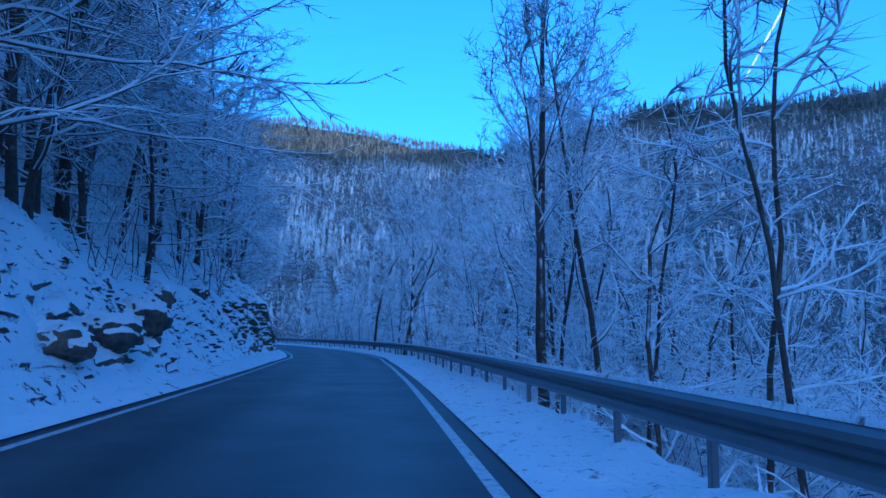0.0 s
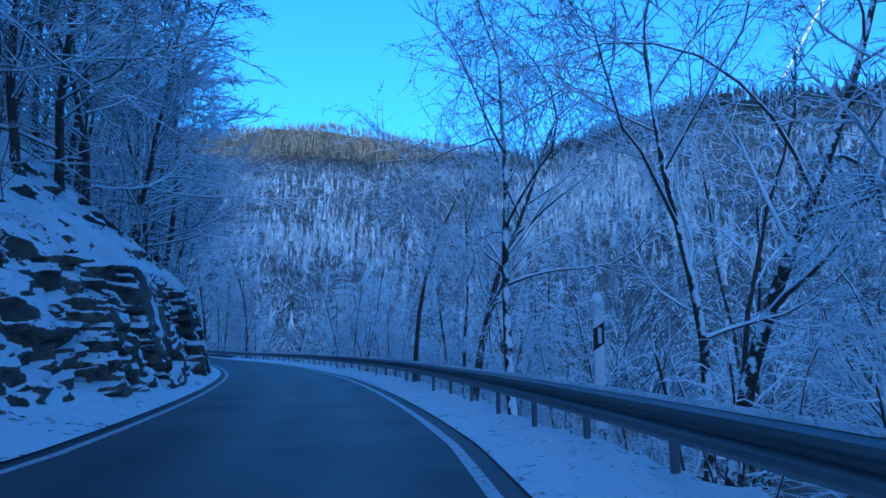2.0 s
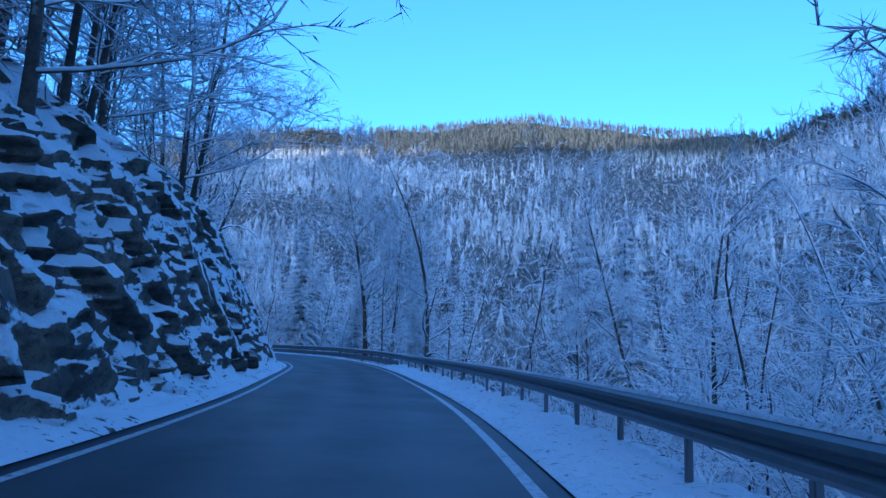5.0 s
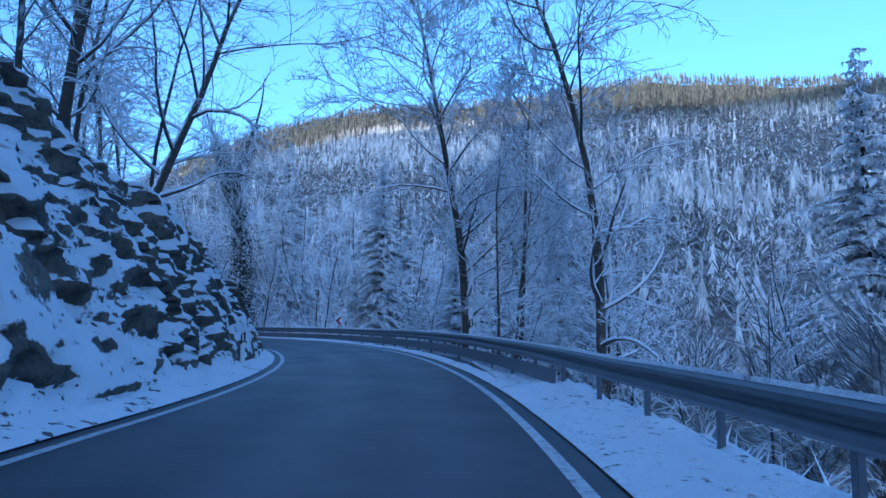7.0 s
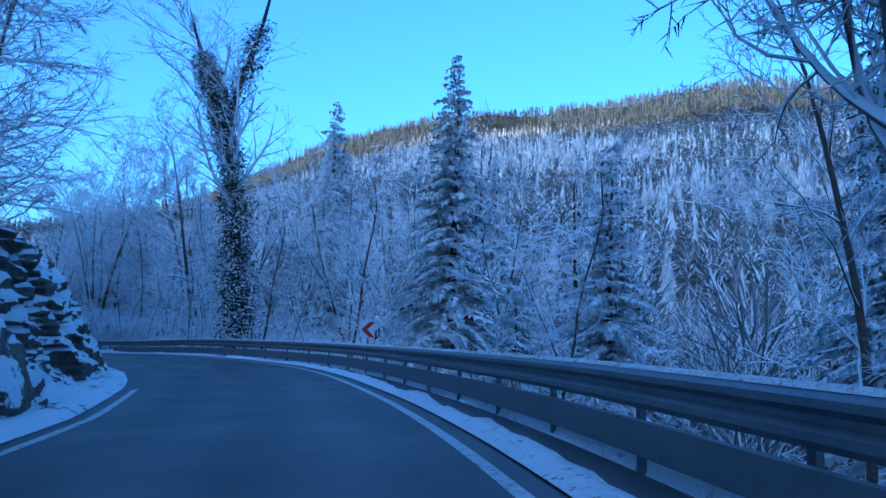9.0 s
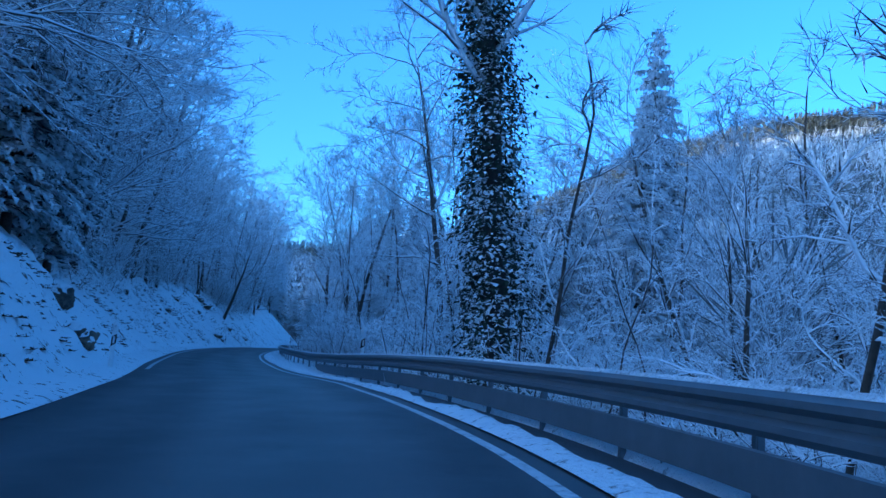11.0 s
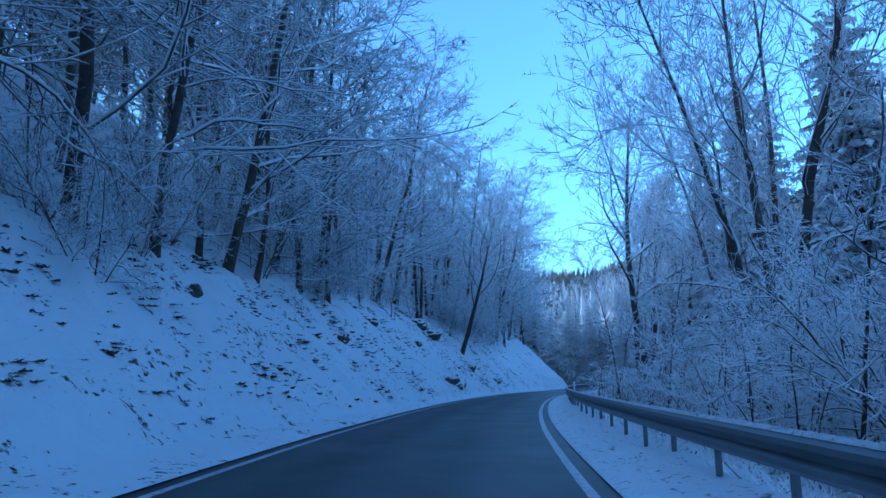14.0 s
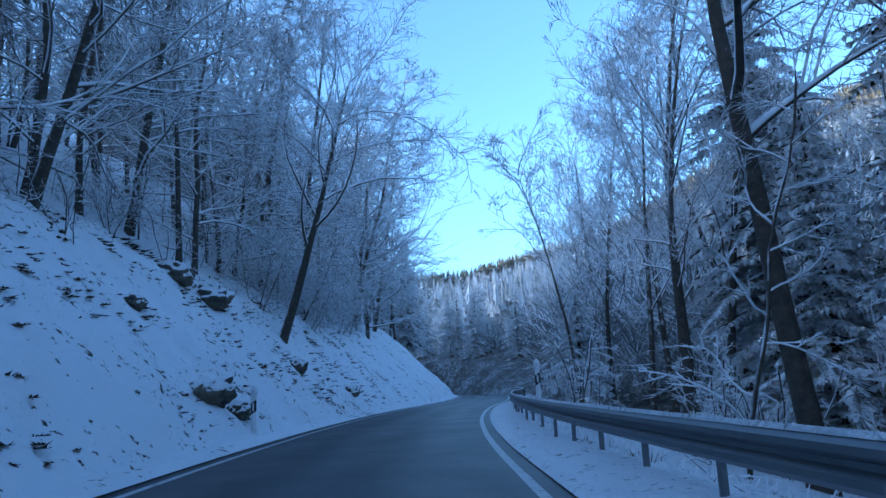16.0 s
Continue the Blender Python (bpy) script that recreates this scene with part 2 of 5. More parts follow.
# ---- the road's line: s metres along it, u metres to the right ----
SPINE = [
    (7.88, -39.18), (6.21, -27.30), (4.54, -15.42), (2.86, -3.53), (1.21, 8.16), (-0.57, 19.88), (-2.77, 32.16),
    (-5.69, 43.48), (-9.62, 55.17), (-14.18, 66.02), (-19.16, 76.72), (-25.17, 87.50), (-31.61, 97.79), (-39.22, 106.89),
    (-48.10, 114.98), (-58.07, 121.57), (-69.63, 124.93), (-81.27, 127.18), (-92.70, 129.68), (-104.35, 132.80), (-115.78, 136.26),
    (-127.12, 140.19), (-138.20, 144.78), (-148.99, 150.04), (-159.46, 155.90), (-170.18, 161.30), (-181.12, 166.22), (-192.27, 170.67),
    (-204.13, 172.49), (-216.09, 171.60), (-227.55, 168.04), (-237.92, 161.99), (-246.66, 153.76), (-253.32, 143.79),
]


def spine_samples():
    p = np.array(SPINE)
    p = np.vstack([2 * p[0] - p[1], p, 2 * p[-1] - p[-2]])
    out = []
    for i in range(1, len(p) - 2):
        for k in range(40):
            t = k / 40
            a, b, c, d = p[i - 1:i + 3]
            out.append(0.5 * (2 * b + (c - a) * t + (2 * a - 5 * b + 4 * c - d) * t * t + (3 * b - a - 3 * c + d) * t ** 3))
    return np.array(out)


SP = spine_samples()
SP_S = np.r_[0, np.cumsum(np.linalg.norm(np.diff(SP, axis=0), axis=1))] - 40.0
SP_T = np.gradient(SP, axis=0)
for _ in range(12):      # an even turn, with no kinks between the control points
    SP_T[1:-1] = (SP_T[:-2] + 2 * SP_T[1:-1] + SP_T[2:]) / 4
SP_T /= np.linalg.norm(SP_T, axis=1)[:, None]


def place(s, u):
    """World x and y of points along the road, for arrays or numbers."""
    s, u = np.asarray(s, float), np.asarray(u, float)
    x, y = np.interp(s, SP_S, SP[:, 0]), np.interp(s, SP_S, SP[:, 1])
    tx, ty = np.interp(s, SP_S, SP_T[:, 0]), np.interp(s, SP_S, SP_T[:, 1])
    return x + ty * u, y - tx * u


def heading(s):
    return math.degrees(math.atan2(-np.interp(s, SP_S, SP_T[:, 0]), np.interp(s, SP_S, SP_T[:, 1])))


def along(x, y):
    """s and u of world points."""
    x, y = np.ravel(x), np.ravel(y)
    sub = SP[::4]
    s, u = np.empty(len(x)), np.empty(len(x))
    for i in range(0, len(x), 4000):
        d = (x[i:i + 4000, None] - sub[None, :, 0]) ** 2 + (y[i:i + 4000, None] - sub[None, :, 1]) ** 2
        j = d.argmin(1) * 4
        rx, ry = x[i:i + 4000] - SP[j, 0], y[i:i + 4000] - SP[j, 1]
        s[i:i + 4000] = SP_S[j] + rx * SP_T[j, 0] + ry * SP_T[j, 1]
        u[i:i + 4000] = rx * SP_T[j, 1] - ry * SP_T[j, 0]
    return s, u


def table(xs, ys):
    return lambda s: np.interp(s, xs, ys)


LINE_R = table((-40, 8, 30, 36, 56, 64, 90, 100, 115, 145, 155, 162, 188, 208, 340), (0.92, 0.96, 0.96, 1.22, 1.22, 1.06, 0.96, 1.03, 1.20, 1.25, 1.24, 1.08, 1.08, 1.28, 1.2))
LINE_L = table((-40, 8, 30, 36, 56, 64, 90, 100, 108, 115, 126, 132, 137, 145, 160, 172, 186, 209, 340), (-3.6, -3.58, -3.55, -3.2, -3.2, -3.15, -3.55, -3.55, -3.3, -3.12, -2.95, -3.2, -3.5, -3.55, -3.45, -3.4, -3.6, -3.45, -3.5))
RAISE = table((-40, 102, 108, 115, 122, 143, 149, 154, 160, 166, 340), (0, 0, 0.10, 0.2, 0.27, 0.33, 0.33, 0.26, 0.1, 0, 0))   # the bend is banked
SHOULDER = table((104, 112, 156, 164), (0.3, 0.95, 0.95, 0.3))       # bare asphalt beyond the line
RAIL_U = 2.32
# the bank on the left: its foot, the steepness and height of its face, and the slope above it
FOOT = table((-40, 17, 22, 28, 32, 39, 44, 49, 56, 66, 76, 90, 100, 112, 118, 126, 133, 145, 160, 172, 180, 198, 213, 240, 340),
             (-4.3, -4.3, -4.8, -5.3, -5.2, -4.6, -4.1, -3.75, -3.75, -3.9, -4.0, -4.1, -4.2, -4.1, -3.7, -3.55, -4.0, -4.4, -4.6, -5.0, -5.1, -4.4, -4.0, -4.2, -4.2))
FACE = table((-40, 17, 24, 30, 39, 44, 49, 66, 76, 90, 100, 116, 125, 135, 145, 155, 162, 170, 198, 225, 340),
             (0.9, 1.15, 1.1, 1.1, 2.0, 3.4, 4.2, 3.6, 3.0, 2.4, 2.1, 2.1, 2.3, 2.0, 1.3, 1.0, 1.1, 0.80, 0.92, 1.02, 1.0))
HIGH = table((-40, 17, 30, 39, 44, 49, 58, 66, 76, 88, 97, 103, 108, 114, 118, 123, 134, 142, 150, 162, 170, 340),
             (2.0, 2.0, 2.3, 2.7, 2.8, 3.0, 2.9, 2.9, 4.0, 5.6, 6.2, 5.0, 4.3, 4.0, 3.2, 2.7, 2.6, 2.6, 2.6, 2.8, 5.0, 6.0))
ABOVE = table((-40, 30, 42, 60, 80, 95, 104, 118, 135, 150, 165, 200, 340), (0.72, 0.8, 0.95, 0.85, 0.7, 0.5, 0.22, 0.15, 0.3, 0.6, 0.72, 0.8, 0.8))
CAP = table((-40, 60, 85, 100, 135, 155, 180, 340), (36, 36, 20, 9, 9, 20, 26, 26))


def ground_left(s, u):
    d = np.maximum(FOOT(s) - u, 0.0)
    run = HIGH(s) / FACE(s)
    z = np.where(d < run, d * FACE(s), HIGH(s) + (d - run) * ABOVE(s))
    cap = CAP(s)
    return np.where(z > cap * 0.6, cap * 0.6 + cap * 0.4 * (1 - np.exp(-(z - cap * 0.6) / (cap * 0.4))), z)


DROP = table((-40, 60, 100, 140, 160, 175, 340), (0.75, 0.75, 0.8, 0.6, 0.40, 0.30, 0.30))
FLOOR = table((-40, 60, 110, 140, 165, 340), (-13, -13, -13, -9, -5, -4))


def ground_right(s, u):
    d = np.maximum(u - 2.5, 0.0)
    f = FLOOR(s)
    return RAISE(s) * np.exp(-d / 6) + f * (1 - np.exp(-d * DROP(s) / -f))


def road_z(s, u):
    return RAISE(s) * np.clip((u + 3.4) / 5.7, 0, 1.2)


RIDGE = table((-180, -110, -75, -30, -20, -10, -4, 3, 14, 25, 37, 45, 55, 65, 75, 90, 180), (4, 8, 17.4, 19.0, 20.3, 18.3, 16.7, 17.4, 19.0, 17.8, 17.0, 14.8, 9.6, 7.0, 6.5, 6, 4))
HILL_C = (-22.0, 70.0)


def hills(x, y):
    """The far side of the valley, rising to its crest."""
    dx, dy = x - HILL_C[0], y - HILL_C[1]
    r, az = np.hypot(dx, dy), np.degrees(np.arctan2(-dx, dy))
    crest = 560 + 60 * np.sin(np.radians(az * 3.1)) + 40 * np.sin(np.radians(az * 7 + 50))
    top = np.tan(np.radians(RIDGE(az))) * crest
    t = np.clip((r - 95) / (crest - 95), 0, 1.0)
    z = -13 + (top + 13) * (0.25 * t * t + 0.75 * t)
    return np.where(r > crest, top - (r - crest) * 0.12, z)


def ground_z(x, y):
    s, u = along(x, y)
    x, y = np.ravel(x), np.ravel(y)
    right = ground_right(s, u)
    left = ground_left(s, u)
    z = np.where(u > 0, np.maximum(right, hills(x, y)), np.maximum(left, np.where(u < -60, hills(x, y) * 0.6, left)))
    z = np.where((s > 330) & (np.abs(u) < 60), np.maximum(z, np.minimum((s - 330) * 0.3, 30)), z)
    return z


def part(name, bm, mat, parent=None, label="", smooth=False):
    """Links a bmesh, or (verts, faces), as one mesh object under a thing or a part."""
    me = bpy.data.meshes.new(name)
    if isinstance(bm, tuple):
        me.from_pydata(*[b.tolist() if isinstance(b, np.ndarray) else b for b in (bm[0], [], bm[1])])
    else:
        bm.to_mesh(me)
        bm.free()
    if smooth:
        me.polygons.foreach_set("use_smooth", [True] * len(me.polygons))
    me.materials.append(mat)
    ob = new(name, me)
    if parent:
        ob.parent = parent
    if label:
        ob["label"] = label
    return ob


def grid_faces(rows, cols):
    i = np.arange(rows * cols).reshape(rows, cols)
    return np.stack([i[:-1, :-1], i[:-1, 1:], i[1:, 1:], i[1:, :-1]], -1).reshape(-1, 4)


# ---- ground, road, banks ----
def spread(a, b, near, far):
    """Grid lines: even between a and b, ever wider outside."""
    mid = list(np.arange(a, b + near, near))
    step, lo, hi = near, [a], [mid[-1]]
    while hi[-1] < far:
        step *= 1.12
        lo.append(lo[-1] - step)
        hi.append(hi[-1] + step)
    return np.array(lo[:0:-1] + mid + hi[1:])


def build_ground():
    gx, gy = spread(-265, 60, 3.5, 2600), spread(-45, 235, 3.5, 2600)
    X, Y = np.meshgrid(gx, gy)
    x, y = X.ravel(), Y.ravel()
    z = ground_z(x, y)
    s, u = along(x, y)
    near = (s > -38) & (s < 336)
    shift = np.interp(u, (-40, -28), (0.0, 6.0))
    z = np.where(near & (u < 0) & (u > -40), np.minimum(z, ground_left(s, u + shift)), z)
    sunk = np.interp(u, (-40, -30, -5, 3.5, 12, 15), (0, 1.0, 1.2, 1.6, 0.9, 0)) * near
    z = z - sunk + 0.35 * np.array([noise.noise((a * 0.08, b * 0.08, 0.3)) for a, b in zip(x, y)]) * (np.abs(u) > 12)
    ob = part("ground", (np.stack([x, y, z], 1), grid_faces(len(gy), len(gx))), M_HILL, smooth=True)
    return tagged(ob, "snow-covered valley floor and wooded mountain slopes", "ground", kind="structure")


def strip(name, mat, us, zs, s0=-38.0, s1=338.0, step=1.0, label="", category="", smooth=True):
    """A band along the road; us and zs are functions of s, one for each edge."""
    s = np.arange(s0, s1 + step / 2, step)
    rows = []
    for fu, fz in zip(us, zs):
        x, y = place(s, fu(s))
        rows.append(np.stack([x, y, fz(s)], 1))
    v = np.stack(rows, 1).reshape(-1, 3)
    ob = part(name, (v, grid_faces(len(s), len(us))), mat, smooth=smooth)
    flat = np.stack([np.stack([fu(s), s], 1) for fu in us], 1).reshape(-1, 2)
    loops = np.empty(len(ob.data.loops), dtype=np.int32)
    ob.data.loops.foreach_get("vertex_index", loops)
    ob.data.uv_layers.new(name="UVMap").data.foreach_set("uv", flat[loops].ravel())
    return tagged(ob, label, category, kind="structure")


def build_road():
    n = 7
    us = [lambda s, k=k: (LINE_L(s) - 0.35) + (LINE_R(s) - LINE_L(s) + 0.35 + SHOULDER(s)) * k / (n - 1) for k in range(n)]
    zs = [lambda s, f=f: road_z(s, f(s)) for f in us]
    strip("road", M_ASPHALT, us, zs, label="dark damp asphalt road winding along the valley", category="road")
    for name, f, side in (("edge_line_left", LINE_L, 1), ("edge_line_right", LINE_R, -1)):
        a, b = (lambda s, f=f, k=side: f(s) + 0.0 * k), (lambda s, f=f, k=side: f(s) + 0.12 * k)
        us = [a, b] if side > 0 else [b, a]
        strip(name, M_LINE, us, [lambda s, g=g: road_z(s, g(s)) + 0.004 for g in us], step=0.5,
              label="worn white painted edge line of the road", category="road marking")


def build_bank():
    """The left bank: snowy verge, rock faces and the slope above, in one sheet."""
    s = np.r_[np.arange(-38, 12, 0.6), np.arange(12, 148, 0.18), np.arange(148, 240, 0.35), np.arange(240, 336, 0.8)]
    q = np.r_[np.linspace(-0.7, 0.0, 5), np.linspace(0.02, 1.0, 56), 1.0 + np.r_[np.arange(0.15, 3, 0.16), np.arange(3.2, 9, 0.5), np.arange(9.8, 22, 1.6)]]
    S, Q = np.meshgrid(s, q, indexing="ij")
    S, Q = S.ravel(), Q.ravel()
    foot = FOOT(S)
    run = HIGH(S) / FACE(S)
    Dd = np.where(Q <= 0, Q, np.where(Q <= 1, Q * run, run + (Q - 1)))
    verge_in = LINE_L(S) - 0.20
    # the first columns stretch from the road's edge to the foot of the bank
    w = np.clip((Dd + 0.7) / 0.7, 0, 1)
    U = np.where(Dd <= 0, verge_in + (foot - verge_in) * w, foot - Dd)
    Z = np.where(Dd <= 0, 0.02 + 0.12 * np.sin(w * 1.57), ground_left(S, U) + 0.14)
    steep = np.maximum(np.clip((FACE(S) - 0.85) / 1.3, 0, 1), np.interp(S, (5, 10, 30, 38), (0, 0.5, 0.5, 0)) * np.clip(1.5 - Dd / 4, 0.15, 1))
    x, y = place(S, U)
    out_u, out_z = np.zeros(len(S)), np.zeros(len(S))
    for i in range(len(S)):
        dd = Dd[i]
        if dd <= 0:
            out_z[i] = 0.05 * noise.noise((x[i] * 1.7, y[i] * 1.7, 0)) * w[i]
            continue
        k = steep[i]
        a, c = S[i], Z[i]
        soft = 0.32 * noise.noise((x[i] * 0.35, y[i] * 0.35, 5)) + 0.24 * noise.noise((x[i] * 1.0, y[i] * 1.0, 2)) + 0.12 * noise.noise((x[i] * 2.7, y[i] * 2.7, 7))
        fade = min(1.0, (dd + 0.25 * k) / 0.4)
        if k > 0.01:
            warp = 0.55 * noise.noise((a * 0.6, c * 0.6, 1.0)) + 0.22 * noise.noise((a * 2.3, c * 2.3, 4.0))
            # blocks of rock, split along a bedding that dips with the road
            p = Vector((a * 0.42 + c * 0.18 + warp * 1.5, c * 0.46 + a * 0.36 - warp * 1.4, 0.0))
            dist, cell = noise.voronoi(p)[:2]
            q2 = Vector((a * 1.0 + c * 0.9 + warp, c * 1.35 + a * 0.8 - warp, 7.0))
            dist2, cell2 = noise.voronoi(q2)[:2]
            r1 = noise.cell(cell[0] * 9.7)
            lean1 = noise.cell(cell[0] * 5.3 + Vector((3, 1, 2)))
            r2 = noise.cell(cell2[0] * 7.9)
            crack = max(0.0, 0.10 - (dist[1] - dist[0])) / 0.10
            big = noise.noise((a * 0.16, c * 0.2, 9.0))
            fine = noise.fractal(Vector((a * 2.6, c * 3.0, dd)), 0.9, 2.0, 3)
            tilt = 6.28 * noise.cell(cell[0] * 3.1 + Vector((7, 5, 1)))      # each block is split on its own slant
            slab = -0.34 * r1 - 0.07 * r2 - ((p.y - cell[0].y) * math.cos(tilt) + (p.x - cell[0].x) * math.sin(tilt)) * (0.04 + 0.34 * lean1) - 0.09 * crack + 0.35 * big + (0.22 + 0.06 * (1 - k)) * fine
            out_u[i] = fade * k * min(0.12, slab - 0.15)
            soft = soft * (1 - 0.6 * k) + 0.05 * fine * k
        out_z[i] = fade * soft
    x, y = place(S, U + out_u)
    Z = Z + out_z - np.where(Q > 20, (Q - 20) * 0.9, 0)
    ob = part("rock_bank", (np.stack([x, y, Z], 1), grid_faces(len(s), len(q))), M_ROCK, smooth=True)
    tagged(ob, "craggy brown rock cutting and bank under patchy fresh snow", "rock bank", kind="structure")


def build_verge():
    s = np.r_[np.arange(-38, 230, 0.25), np.arange(230, 338, 0.6)]
    q = np.r_[np.linspace(0, 1, 12), np.arange(1.2, 4.2, 0.35)]
    S, K = np.meshgrid(s, q, indexing="ij")
    S, K = S.ravel(), K.ravel()
    a = LINE_R(S) + 0.2
    U = np.where(K <= 1, a + (2.5 - a) * K, 2.5 + (K - 1) * 3.2)
    x, y = place(S, U)
    Z = np.where(U < 2.5, road_z(S, U) + 0.02 + 0.11 * np.sqrt(np.clip(K, 0, 1)), ground_right(S, U) + 0.13)
    wob = np.array([0.09 * noise.noise((p * 2.2, r * 2.2, 1)) + 0.04 * noise.noise((p * 6.0, r * 6.0, 3)) + 0.12 * noise.noise((p * 0.6, r * 0.6, 4)) for p, r in zip(x, y)])
    gone = np.clip((SHOULDER(S) - 0.3) / 0.4, 0, 1) * np.clip((U - LINE_R(S) - 0.5) / 0.12, 0, 1) * (U < 2.45)
    Z = Z - gone * 0.22
    Z = Z + wob * np.clip(K * 2, 0, 1) - np.where(K > 3.8, 0.8, 0)
    ob = part("verge_right", (np.stack([x, y, Z], 1), grid_faces(len(s), len(q))), M_SNOW, smooth=True)
    tagged(ob, "trampled snow verge beside the asphalt edge", "verge", kind="structure")


def build_sun_blocker():
    """An unseen ridge added behind the walk to block the low sun, but for the far crest."""
    ahead = np.array((math.sin(SUN_AZ), math.cos(SUN_AZ)))
    across = np.array((-ahead[1], ahead[0]))
    q, c = np.r_[np.linspace(250, 900, 40), np.linspace(940, 1700, 20)], np.arange(-1800, 1800, 30.0)
    Q, C = np.meshgrid(q, c, indexing="ij")
    Q, C = Q.ravel(), C.ravel()
    # heights chosen by where the blocked sun should end on the far slopes
    high = np.interp(C, (-1800, -504, -331, -155, -9, 88, 300, 1800), (262, 268, 318, 366, 388, 430, 450, 450))
    t = np.clip((Q - 250) / 650, 0, 1)
    Z = -25 + (high + 25) * t * t * (3 - 2 * t) - np.maximum(Q - 900, 0) * 0.1
    Z += np.array([9.0 * noise.noise((a * 0.012, b * 0.012, 2.0)) for a, b in zip(Q, C)]) * t
    P = Q[:, None] * ahead + C[:, None] * across
    ob = part("sun_blocking_ridge", (np.column_stack([P, Z]), grid_faces(len(q), len(c))), M_HILL, smooth=True)
    tagged(ob, "unseen ridge added to keep the low sun off the valley", "mountain", kind="structure")


build_ground()
build_sun_blocker()
build_road()
build_bank()
build_verge()


# ---- trees ----
def tubes(branches):
    """Tapered tubes round poly-lines: (points, radii, sides), each drawn out to a point. Returns verts and faces."""
    verts, faces, base = [], [], 0
    twigs = [(p[0], p[1], r[0]) for p, r, sides in branches if sides == 2]
    if twigs:      # ridged slivers, open below
        p0, p1, r = np.array([w[0] for w in twigs]), np.array([w[1] for w in twigs]), np.array([w[2] for w in twigs])[:, None]
        t = p1 - p0
        side = np.stack([t[:, 1], -t[:, 0], t[:, 2] * 0], 1)
        side /= np.linalg.norm(side, axis=1)[:, None] + 1e-6
        up = np.cross(side, t)
        up *= np.where(up[:, 2] < 0, -1.0, 1.0)[:, None] / (np.linalg.norm(up, axis=1)[:, None] + 1e-9)
        verts.append(np.stack([p0 + side * r, p0 + up * r * 1.3, p0 - side * r, p1], 1).reshape(-1, 3))
        o = np.arange(len(twigs))[:, None] * 4
        faces += np.concatenate([o + np.array((0, 1, 3)), o + np.array((1, 2, 3))]).tolist()
        base = len(twigs) * 4
    for pts, rad, sides in branches:
        if sides == 2:
            continue
        n = len(pts)
        t = np.gradient(pts, axis=0)
        t /= np.linalg.norm(t, axis=1)[:, None] + 1e-9
        ref = np.array((0.0, 0.0, 1.0)) if abs(t[0, 2]) < 0.9 else np.array((1.0, 0.0, 0.0))
        up = ref - t * (t @ ref)[:, None]
        up /= np.linalg.norm(up, axis=1)[:, None] + 1e-9
        side = np.cross(t, up)
        a = np.arange(sides) * 2 * math.pi / sides
        ring = up[:-1, None, :] * np.cos(a)[None, :, None] + side[:-1, None, :] * np.sin(a)[None, :, None]
        v = pts[:-1, None, :] + ring * np.asarray(rad)[:-1, None, None]
        verts.append(v.reshape(-1, 3))
        verts.append(pts[-1:])
        i = np.arange((n - 1) * sides).reshape(n - 1, sides) + base
        j = np.roll(i, -1, axis=1)
        if n > 2:
            faces += np.stack([i[:-1], j[:-1], j[1:], i[1:]], -1).reshape(-1, 4).tolist()
        tip = base + (n - 1) * sides
        faces += [(p, q, tip) for p, q in zip(i[-1].tolist(), j[-1].tolist())]
        base = tip + 1
    return np.concatenate(verts), faces


def limb(rng, p, d, length, r0, r1, n, wiggle, lift):
    """A crooked poly-line from p towards d; lift bends it up (or down)."""
    pts = [np.array(p, float)]
    d = np.array(d, float)
    d /= np.linalg.norm(d)
    for _ in range(n - 1):
        d = d + rng.normal(0, wiggle, 3) + np.array((0, 0, lift))
        d /= np.linalg.norm(d)
        pts.append(pts[-1] + d * length / (n - 1))
    return np.array(pts), np.linspace(r0, r1, n)


def off_axis(rng, d, angle):
    """A direction at that angle from d, turned at random round it."""
    d = d / np.linalg.norm(d)
    o = np.cross(d, rng.normal(0, 1, 3))
    o /= np.linalg.norm(o) + 1e-9
    return d * math.cos(angle) + o * math.sin(angle)


